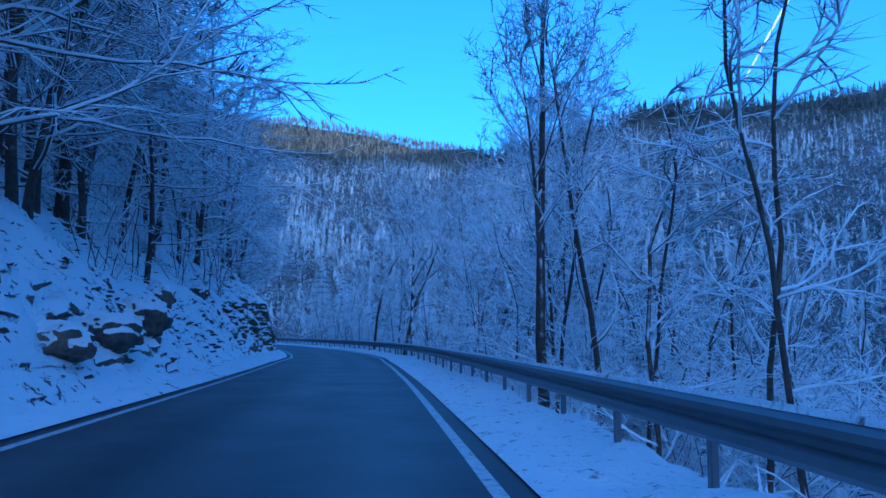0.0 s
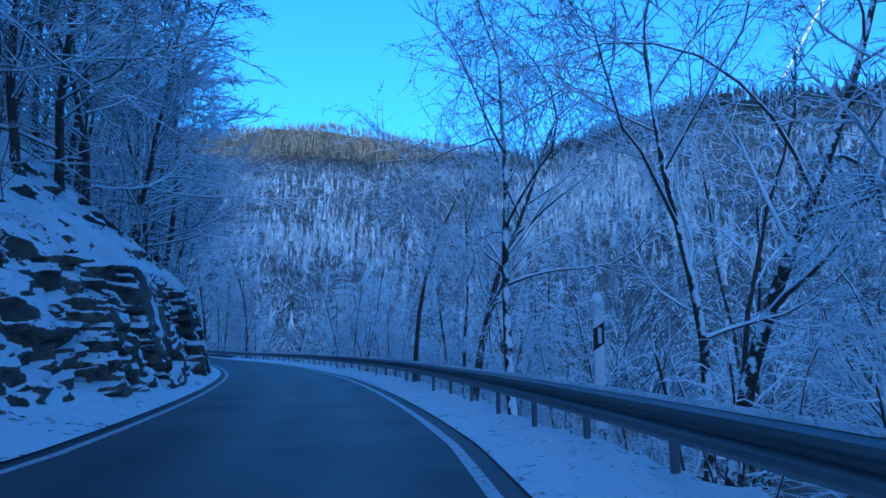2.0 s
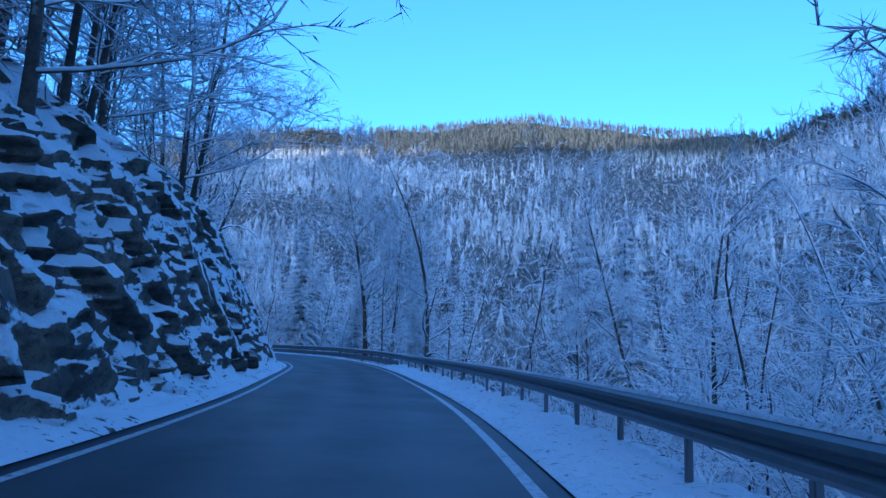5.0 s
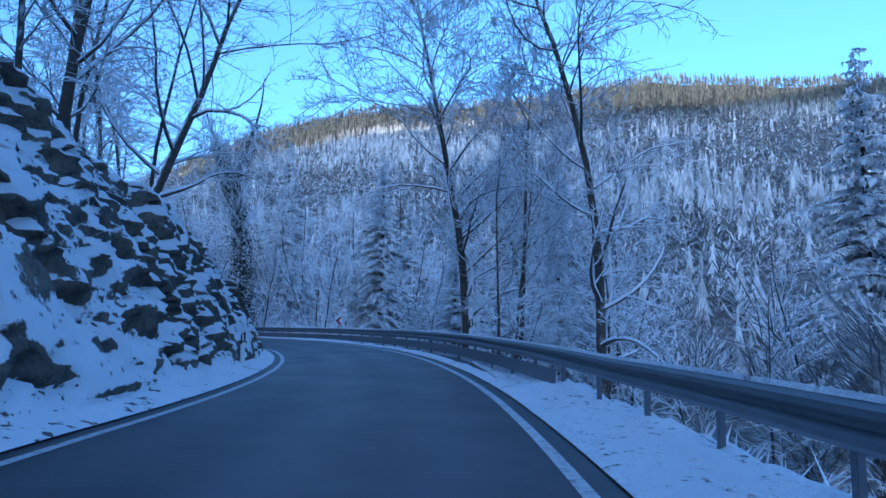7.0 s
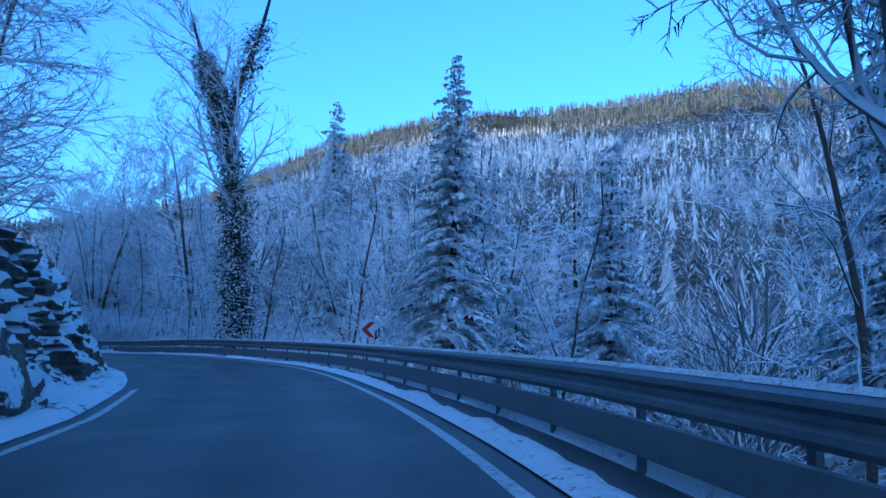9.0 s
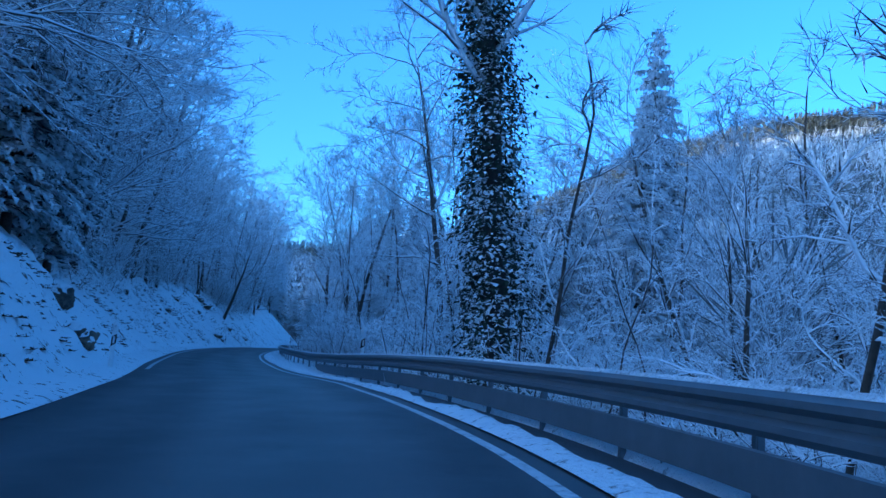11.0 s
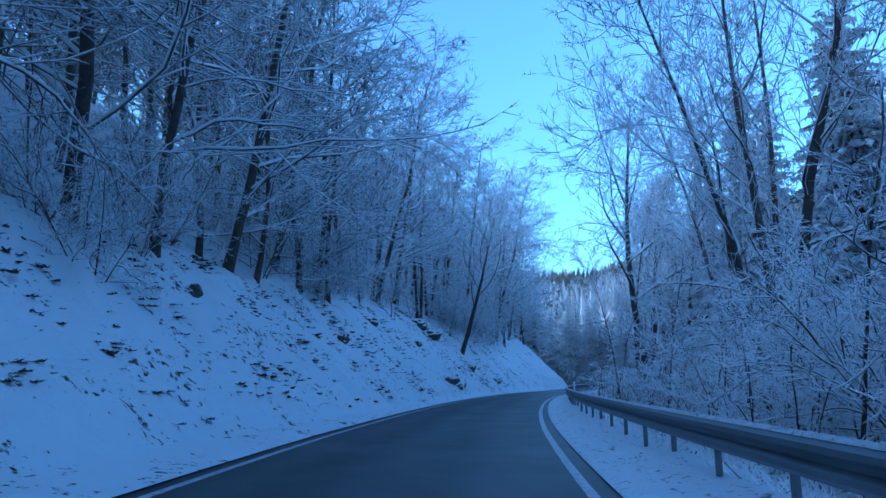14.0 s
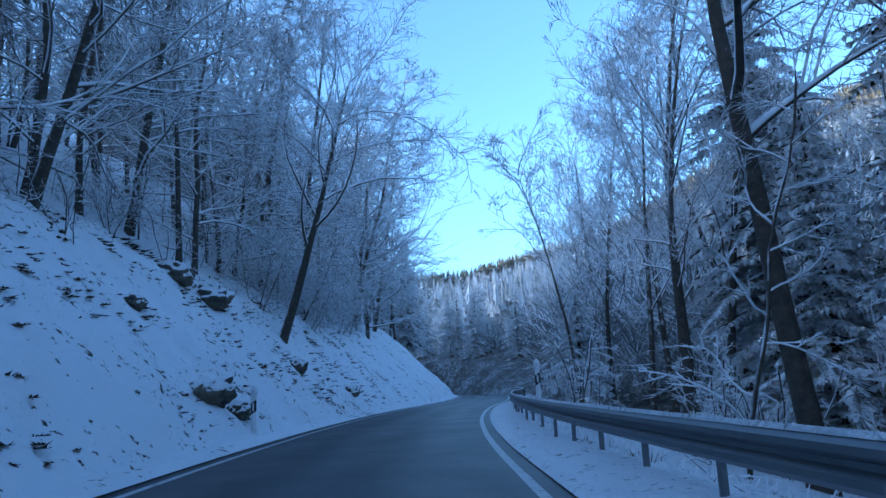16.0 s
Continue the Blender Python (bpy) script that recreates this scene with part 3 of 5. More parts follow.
def deciduous(seed, h, radius, clear=0.35, limbs=14, angle=0.85, reach=0.42, lift=0.08, forks=1, lean=(0.0, 0.0), flat=0.6, second=8, twigs=12, thick=0.0065, droop=0.0, twig=(0.15, 0.45), crook=0.2, rounded=False, steps=4, sides=4, third=0, stout=1.0, shy=99.0):
    """Branches of a bare tree: a list for the trunk and one for the crown."""
    rng = np.random.default_rng(seed)
    wood, crown = [], []
    for f in range(forks):
        d0 = np.array((lean[0] + rng.normal(0, 0.16 if forks > 1 else 0.03), lean[1] + rng.normal(0, 0.16 if forks > 1 else 0.03), 1.0))
        base = np.array((rng.normal(0, 0.4) if f else 0.0, rng.normal(0, 0.4) if f else 0.0, -0.6))
        hh = h * (1.0 if f == 0 else rng.uniform(0.7, 0.98))
        pts, rad = limb(rng, base, d0, hh + 0.6, radius * (1.0 if f == 0 else 0.8), 0.018, 12, 0.03 + crook * 0.28, 0.03)
        rad[0] *= 1.3
        wood.append((pts, rad, 7 if radius > 0.06 else 4))
        for k in range(limbs):
            at = clear + (0.98 - clear) * ((k + rng.uniform(0, 0.9)) / limbs)
            i = at * 11
            j = min(int(i), 10)
            p = pts[j] + (pts[j + 1] - pts[j]) * (i - j)
            r = float(np.interp(i, range(12), rad)) * rng.uniform(0.4, 0.68)
            d = off_axis(rng, pts[j + 1] - pts[j], angle * rng.uniform(0.75, 1.2))
            d[2] = d[2] * flat + 0.08
            up = (at - clear) / (1 - clear)
            shape = 0.42 + 0.68 * math.sin(math.pi * min(1.0, 0.3 + 0.62 * up)) if rounded else 1.15 - 0.8 * up
            size = hh * reach * shape * rng.uniform(0.65, 1.2)
            lp, lr = limb(rng, p, d, size, max(r, 0.028) * stout, 0.015 * stout, 8, crook, lift - droop)
            if lp[:, 0].min() < -shy and lp[:, 2].min() < 7.5:      # no low bough hangs over the road
                lp[:, 0] = 2 * p[0] - lp[:, 0]
            (wood if stout > 1 else crown).append((lp, lr, sides))
            for m in range(second):
                q = (0.12 + 0.88 * (m + rng.random()) / second) * 7
                a = min(int(q), 6)
                p2 = lp[a] + (lp[a + 1] - lp[a]) * (q - a)
                d2 = off_axis(rng, lp[a + 1] - lp[a], rng.uniform(0.4, 0.95))
                d2[2] = d2[2] * (0.3 + 0.5 * flat) + 0.04
                len2 = size * rng.uniform(0.22, 0.62) * (1.15 - 0.07 * q)
                bp, br = limb(rng, p2, d2, len2, max(0.019 * stout, lr[a] * 0.55), 0.011 * stout, steps, crook * 1.25, lift * 0.5 - droop * 1.5)
                crown.append((bp, br, 3))
                shoots = [(bp, steps, twigs)]
                for _ in range(third):
                    q3 = rng.uniform(0.12, 0.95) * (steps - 1)
                    a = min(int(q3), steps - 2)
                    p3 = bp[a] + (bp[a + 1] - bp[a]) * (q3 - a)
                    d3 = off_axis(rng, bp[a + 1] - bp[a], rng.uniform(0.45, 0.95))
                    d3[2] = d3[2] * (0.3 + 0.5 * flat) + 0.03
                    sp, sr = limb(rng, p3, d3, len2 * rng.uniform(0.3, 0.6), 0.013, 0.008, 3, crook * 1.3, lift * 0.4 - droop * 2)
                    crown.append((sp, sr, 3))
                    shoots.append((sp, 3, 6))
                for sp, n, count in shoots:
                    for _ in range(count):
                        q3 = rng.uniform(0.08, 1.0) * (n - 1)
                        a = min(int(q3), n - 2)
                        p3 = sp[a] + (sp[a + 1] - sp[a]) * (q3 - a)
                        d3 = off_axis(rng, sp[a + 1] - sp[a], rng.uniform(0.4, 1.05))
                        d3[2] = d3[2] * (0.3 + 0.5 * flat)
                        crown.append((np.array([p3, p3 + d3 * rng.uniform(*twig)]), (thick * rng.uniform(0.7, 1.3),), 2))
    return wood, crown


def grow(rng, tree, p, d, length, r, level, form):
    """One branch and all that springs from it: 0 the stem, 1 limbs, 2 branches, 3 branchlets, then twigs."""
    n = (11, 9, 6, 4)[level]
    pts = [np.array(p, float)]
    d = np.array(d, float) / np.linalg.norm(d)
    bend = rng.normal(0, form["crook"] * (0.16, 0.8, 0.9, 0.9)[level], 3)
    lift = form["lift"][level] * (1.0, 0.55, 0.7, 0.7)[level]
    for i in range(n - 1):
        if rng.random() < 0.35:
            bend = rng.normal(0, form["crook"] * (0.22, 1.15, 1.2, 1.1)[level], 3)
        d = d + bend + rng.normal(0, 0.25 * form["crook"], 3) + np.array((0, 0, lift))
        d /= np.linalg.norm(d)
        pts.append(pts[-1] + d * length / (n - 1))
    pts = np.array(pts)
    t = np.linspace(0, 1, n)
    rad = r * (1 - (0.86, 0.8, 0.7, 0.6)[level] * t ** (0.9, 0.8, 1, 1)[level])
    if level == 0:
        rad[0] *= 1.35
    tree[level].append((pts, rad, (8, 5, 4, 3)[level] if r > 0.03 or level > 1 else 4))
    kids, start = form["kids"][level], (form["clear"], 0.18, 0.15, 0.05)[level]
    phase = rng.uniform(0, 6.28)
    for k in range(kids):
        at = start + (0.99 - start) * (k + rng.uniform(0.1, 0.9)) / kids
        q = at * (n - 1)
        i = min(int(q), n - 2)
        base = pts[i] + (pts[i + 1] - pts[i]) * (q - i)
        axis = (pts[i + 1] - pts[i]) / (np.linalg.norm(pts[i + 1] - pts[i]) + 1e-9)
        side = np.cross(axis, (0.0, 0.0, 1.0) if abs(axis[2]) < 0.95 else (1.0, 0.0, 0.0))
        side /= np.linalg.norm(side) + 1e-9
        # round the stem by the golden angle; on limbs rather to both sides than up and down
        turn = phase + k * 2.4 + rng.normal(0, 0.4) if level == 0 else rng.choice((0.0, math.pi)) + rng.normal(0, 0.75)
        out = side * math.cos(turn) + np.cross(side, axis) * math.sin(turn)
        lean = form["angle"][min(level, 2)] * rng.uniform(0.7, 1.25) * (1.0 if level else 1.15 - 0.55 * at)
        dk = axis * math.cos(lean) + out * math.sin(lean)
        if level == 3:
            tip = base + (dk + np.array((0, 0, 0.1))) * rng.uniform(*form["twig"])
            tree[4].append((np.array([base, tip]), (form["thick"] * rng.uniform(0.7, 1.3),), 2))
            continue
        if level == 0:
            up = (at - start) / (1 - start)
            span = length * form["reach"] * (0.55 + 0.6 * math.sin(math.pi * min(1.0, 0.2 + 0.72 * up)))
        else:
            span = length * form["ratio"] * (1.12 - 0.55 * at)
        span *= rng.uniform(0.65, 1.2)
        if level == 0 and base[0] + dk[0] * span < -form["shy"] and base[2] < 6.5:      # no low bough hangs over the road
            dk[0] = -dk[0]
        rk = max(float(np.interp(q, range(n), rad)) * rng.uniform(0.36, 0.60), (0, 0.030, 0.018, 0.012)[level + 1])
        grow(rng, tree, base, dk, span, rk * (form["stout"] if level == 0 else 1.0), level + 1, form)


def branching(seed, h, radius, stems=1, lean=(0.0, 0.0), clear=0.3, kids=(13, 8, 5, 6), angle=(1.05, 0.75, 0.8), reach=0.34, ratio=0.5, lift=(0.02, 0.05, 0.02, 0.0), crook=0.14, twig=(0.15, 0.45), thick=0.011, stout=1.0, shy=99.0, spread=0.2):
    """Branches of a bare tree, grown limb from stem and branch from limb: lists for the stems, the limbs and the crown."""
    rng = np.random.default_rng(seed)
    tree = [[], [], [], [], []]
    form = dict(kids=kids, angle=angle, reach=reach, ratio=ratio, lift=lift, crook=crook, twig=twig, thick=thick, clear=clear, stout=stout, shy=shy)
    for k in range(stems):
        a = 6.28 * (k + rng.uniform(0, 0.6)) / stems
        out = 0.0 if stems == 1 else spread * rng.uniform(0.5, 1.3)
        d = (lean[0] + math.cos(a) * out, lean[1] + math.sin(a) * out, 1.0)
        tall = h * (1.0 if k == 0 else rng.uniform(0.65, 0.98))
        grow(rng, tree, (math.cos(a) * 0.18 * (stems > 1), math.sin(a) * 0.18 * (stems > 1), -0.7), d, tall + 0.7, radius * (1.0 if k == 0 else rng.uniform(0.6, 0.9)), 0, form)
    return tree[0], tree[1], tree[2] + tree[3] + tree[4]


def make_tree(name, seed, label, bark=None, **form):
    boughs = []
    if "kids" in form:
        wood, boughs, crown = branching(seed, **form)
    else:
        wood, crown = deciduous(seed, **form)
    top = new(name)
    if boughs:
        part("bough_frame", tubes(boughs), M_LIMB, top, "dark boughs under thick snow", smooth=True)
    part("trunk", tubes(wood), bark or M_TRUNK, top, smooth=True)
    part("crown", tubes(crown), M_TWIG, top, smooth=True)
    return tagged(top, label, "tree", "roadside trees")


def spruce_branch(rng, p, az, length, droop, fine=1.0):
    """One bough: a bent spine with short overlapping side sprays and hanging twigs."""
    verts, faces = [], []
    n = max(5, int(length * 17 * fine))
    d = np.array((math.cos(az), math.sin(az), 0.0))
    side = np.array((-math.sin(az), math.cos(az), 0.0))
    bend = rng.normal(0, 0.12)
    spine = [p + d * length * t + side * bend * length * t * t + np.array((0, 0, 0.12 * length * t - droop * length * t * t)) for t in np.linspace(0, 1, n)]
    for i in range(n - 1):
        t = i / (n - 1)
        w = (0.20 * length ** 0.8 * (1.1 - t) ** 0.7 + 0.09) * rng.uniform(0.5, 1.25)
        a, b = spine[i], spine[i + 1]
        for k in (-1, 1):
            root = a + (b - a) * rng.uniform(0, 1)
            out = side * k * w * rng.uniform(0.7, 1.1) + d * w * rng.uniform(0.4, 0.9)
            tip = root + out + np.array((0, 0, -w * rng.uniform(0.15, 0.6)))
            across = np.cross(out, (0, 0, 1.0))
            across = across / (np.linalg.norm(across) + 1e-9) * (0.025 + 0.12 * w)
            mid = (root + tip) / 2 + np.array((0, 0, 0.10 * w))
            o = len(verts)
            verts += [root, mid + across, tip, mid - across, mid + np.array((0, 0, -0.06))]
            faces += [(o, o + 3, o + 1), (o + 1, o + 3, o + 2)]
            if rng.random() < 0.6:
                faces += [(o, o + 1, o + 4), (o + 1, o + 2, o + 4)]
                verts[o + 4] = mid + np.array((0, 0, -rng.uniform(0.08, 0.28)))
    return verts, faces


def spruce(seed, h, width, bare=0.06, gaps=0.0, fine=1.0):
    rng = np.random.default_rng(seed)
    verts, faces = [], []
    z = h * bare + 0.3
    while z < h * 0.99:
        t = (z - h * bare) / (h * (1 - bare))
        reach = width * (1 - t) ** 0.8 * rng.uniform(0.7, 1.15) + 0.15
        n = 7 if t < 0.75 else 5
        for k in range(n):
            if rng.random() < gaps:
                continue
            v, f = spruce_branch(rng, np.array((0, 0, z + rng.normal(0, 0.12))), k * 2 * math.pi / n + rng.uniform(-0.45, 0.45), reach * rng.uniform(0.65, 1.15), 0.20 + 0.35 * (1 - t), fine)
            o = len(verts)
            verts += v
            faces += [tuple(i + o for i in q) for q in f]
        z += (0.22 + 0.015 * h * (1 - 0.6 * t)) / (0.5 + 0.5 * fine)
    return np.array(verts), faces


def make_spruce(seed, h, width, label, bare=0.06, gaps=0.0, fine=1.0, name="spruce"):
    top = new(name)
    rng = np.random.default_rng(seed + 900)
    pts, rad = limb(rng, (0, 0, -0.6), (0, 0, 1), h + 0.6, 0.011 * h + 0.06, 0.015, 10, 0.006, 0)
    part("trunk", tubes([(pts, rad, 8)]), M_TRUNK, top, smooth=True)
    part("crown", spruce(seed, h, width, bare, gaps, fine), M_SPRUCE, top)
    return tagged(top, label, "tree", "roadside conifers")


def stand(proto, s, u, turn=0.0, size=1.0, sink=0.0, z=None, used=set()):
    """A copy of a tree at its place beside the road; the first use moves the tree itself."""
    x, y = place(s, u)
    if z is None:
        z = float(ground_left(np.array([s]), np.array([u]))[0] if u < 0 else ground_right(np.array([s]), np.array([u]))[0])
    m = pose(float(x), float(y), z - sink, 0, 0, turn) @ Matrix.Scale(size, 4)
    if proto.name not in used:
        used.add(proto.name)
        proto.matrix_basis = m
        return proto
    ob = copy_thing(proto, pose(float(x), float(y), z - sink, 0, 0, turn))
    ob.scale = (size, size, size)
    return ob


def scatter(proto, s, u, turn, size):
    """As stand(), but leaves the clearings beside the road open."""
    tall = not proto.name.startswith(("thicket", "arching_bush"))
    if (92 < s < 119 and 3 < u < 14) or (tall and 37 < s < 66 and 3 < u < 9) or (tall and 148 < s < 177 and 9 < u < 23):
        return None
    return stand(proto, s, u, turn, size)


TALL = [make_tree("tall_tree", 11 + k, "tall bare broadleaf tree with snow along every branch", h=18, radius=0.17, clear=0.30, kids=(18, 8, 5, 5), angle=(0.85, 0.7, 0.75), reach=0.25, lift=(0.02, 0.07, 0.03, 0.0), crook=0.12) for k in range(3)]
FAN = [make_tree("fan_crowned_tree", 211 + k, "bare tree with a broad rounded crown of frosted upright limbs", h=16, radius=0.19, clear=0.24, kids=(20, 9, 5, 5), angle=(0.72, 0.6, 0.7), reach=0.33, lift=(0.02, 0.06, 0.03, 0.0), crook=0.11) for k in range(2)]
WIDE = [make_tree("spreading_tree", 31 + k, "gnarled spreading broadleaf tree with snow-lined limbs", h=11, radius=0.16, clear=0.22, kids=(13, 9, 6, 6), angle=(1.15, 0.8, 0.85), reach=0.42, lift=(0.02, 0.04, 0.0, 0.0), crook=0.17) for k in range(3)]
BUSH = [make_tree("arching_bush", 611 + k, "many-stemmed bush of long arching branches bowed under snow", h=5.2, radius=0.045, stems=6, spread=0.55, clear=0.12, kids=(8, 5, 4, 5), angle=(0.9, 0.75, 0.8), reach=0.42, ratio=0.55, lift=(-0.03, -0.03, -0.02, 0.0), crook=0.16, twig=(0.12, 0.4), thick=0.010) for k in range(3)]
BEECH = [make_tree("beech_tree", 131 + k, "dense beech with level tiers of snow-laden branches down its trunk", h=14, radius=0.12, clear=0.08, limbs=28, angle=1.15, reach=0.38, lift=0.01, second=9, twigs=10, flat=0.45, crook=0.17, lean=(0.14, 0.0), twig=(0.25, 0.75), thick=0.015) for k in range(4)]
GREAT = [make_tree("great_beech", 171 + k, "great beech arching snow-laden boughs towards the road", h=21, radius=0.2, clear=0.10, limbs=30, angle=1.05, reach=0.40, lift=0.03, second=9, twigs=6, third=2, flat=0.55, crook=0.16, lean=(0.2, 0.0), twig=(0.3, 0.85), thick=0.012) for k in range(3)]
FILL = [make_tree("forest_tree", 151 + k, "bare forest tree frosted white to its twig tips", h=15, radius=0.11, clear=0.16, limbs=14, angle=0.9, reach=0.26, lift=0.05, second=7, twigs=7, crook=0.2, rounded=True, thick=0.016, twig=(0.3, 0.9), steps=3, sides=3) for k in range(4)]
YOUNG = [make_tree("young_tree", 51 + k, "slender young broadleaf tree with snow-laden twigs", h=8, radius=0.05, clear=0.10, limbs=13, angle=1.0, reach=0.32, lift=0.02, second=6, twigs=9, flat=0.55, crook=0.22, twig=(0.2, 0.6), steps=3, sides=3, thick=0.009) for k in range(3)]
SHRUB = [make_tree("thicket", 71 + k, "low thicket of thin snow-covered branches", h=3.6, radius=0.025, clear=0.10, limbs=4, angle=0.95, reach=0.45, lift=0.0, sides=3, forks=4, flat=0.6, second=3, twigs=6, crook=0.26, thick=0.009, twig=(0.15, 0.5), steps=3) for k in range(3)]
SPRUCE = [make_spruce(91 + k, h, w, "dark green spruce with heavy snow on its boughs", gaps=g) for k, (h, w, g) in enumerate(((17, 3.4, 0.0), (13, 3.0, 0.04), (6, 2.2, 0.0)))]
FAR_SPRUCE = [make_spruce(191 + k, h, w, "snowy spruce standing among the bare trees", gaps=0.1, fine=0.4) for k, (h, w) in enumerate(((17, 3.2), (14, 3.0)))]


def make_ivy_tree(seed, h, r):
    """A stout trunk wrapped in ivy, with two ivied limbs and bare twigs above."""
    rng = np.random.default_rng(seed)
    top = new("ivy_tree")
    wood, crown = deciduous(seed, h=h, radius=r, clear=0.42, limbs=26, angle=0.8, reach=0.26, lift=0.07, second=8, twigs=6, third=3, flat=0.85, rounded=True, crook=0.1)
    fork = limb(rng, wood[0][0][7], (0.30, 0.15, 1.0), h * 0.5, r * 0.55, 0.03, 9, 0.05, 0.05)
    fork2 = limb(rng, wood[0][0][7], (-0.32, -0.1, 1.0), h * 0.42, r * 0.45, 0.03, 9, 0.05, 0.05)
    wood += [(*fork, 6), (*fork2, 6)]
    part("trunk", tubes(wood), M_BARK, top, smooth=True)
    part("crown", tubes(crown), M_TWIG, top, smooth=True)
    v, f = [], []
    for (pts, rad, _), count, upto in zip((wood[0], wood[-2], wood[-1]), (24000, 3200, 2600), (0.85, 0.6, 0.5)):
        for _ in range(count):
            q = (rng.random() ** 0.9) * upto * (len(pts) - 1)
            i = min(int(q), len(pts) - 2)
            c = pts[i] + (pts[i + 1] - pts[i]) * (q - i)
            a = rng.uniform(0, 6.283)
            n = np.array((math.cos(a), math.sin(a), 0))
            out = rad[i] * 0.9 + abs(rng.normal(0, 0.30)) + 0.15 * (1 + math.sin(c[2] * 2.1 + a * 2))
            p = c + n * out
            w = (np.array((-n[1], n[0], 0)) + rng.normal(0, 0.45, 3)) * rng.uniform(0.025, 0.065)
            dn = (n * rng.uniform(0.1, 1.0) + rng.normal(0, 0.4, 3) + np.array((0, 0, -rng.uniform(0.2, 1.2)))) * rng.uniform(0.04, 0.10)
            o = len(v)
            v += [p, p + w + dn * 0.5, p + dn * 1.3, p - w + dn * 0.5]
            f += [(o, o + 1, o + 2), (o, o + 2, o + 3)]
    part("ivy", (np.array(v), f), M_IVY, top, "dark evergreen ivy flecked with snow")
    return tagged(top, "tall tree with its trunk wrapped in dark snow-flecked ivy", "tree", "roadside trees")


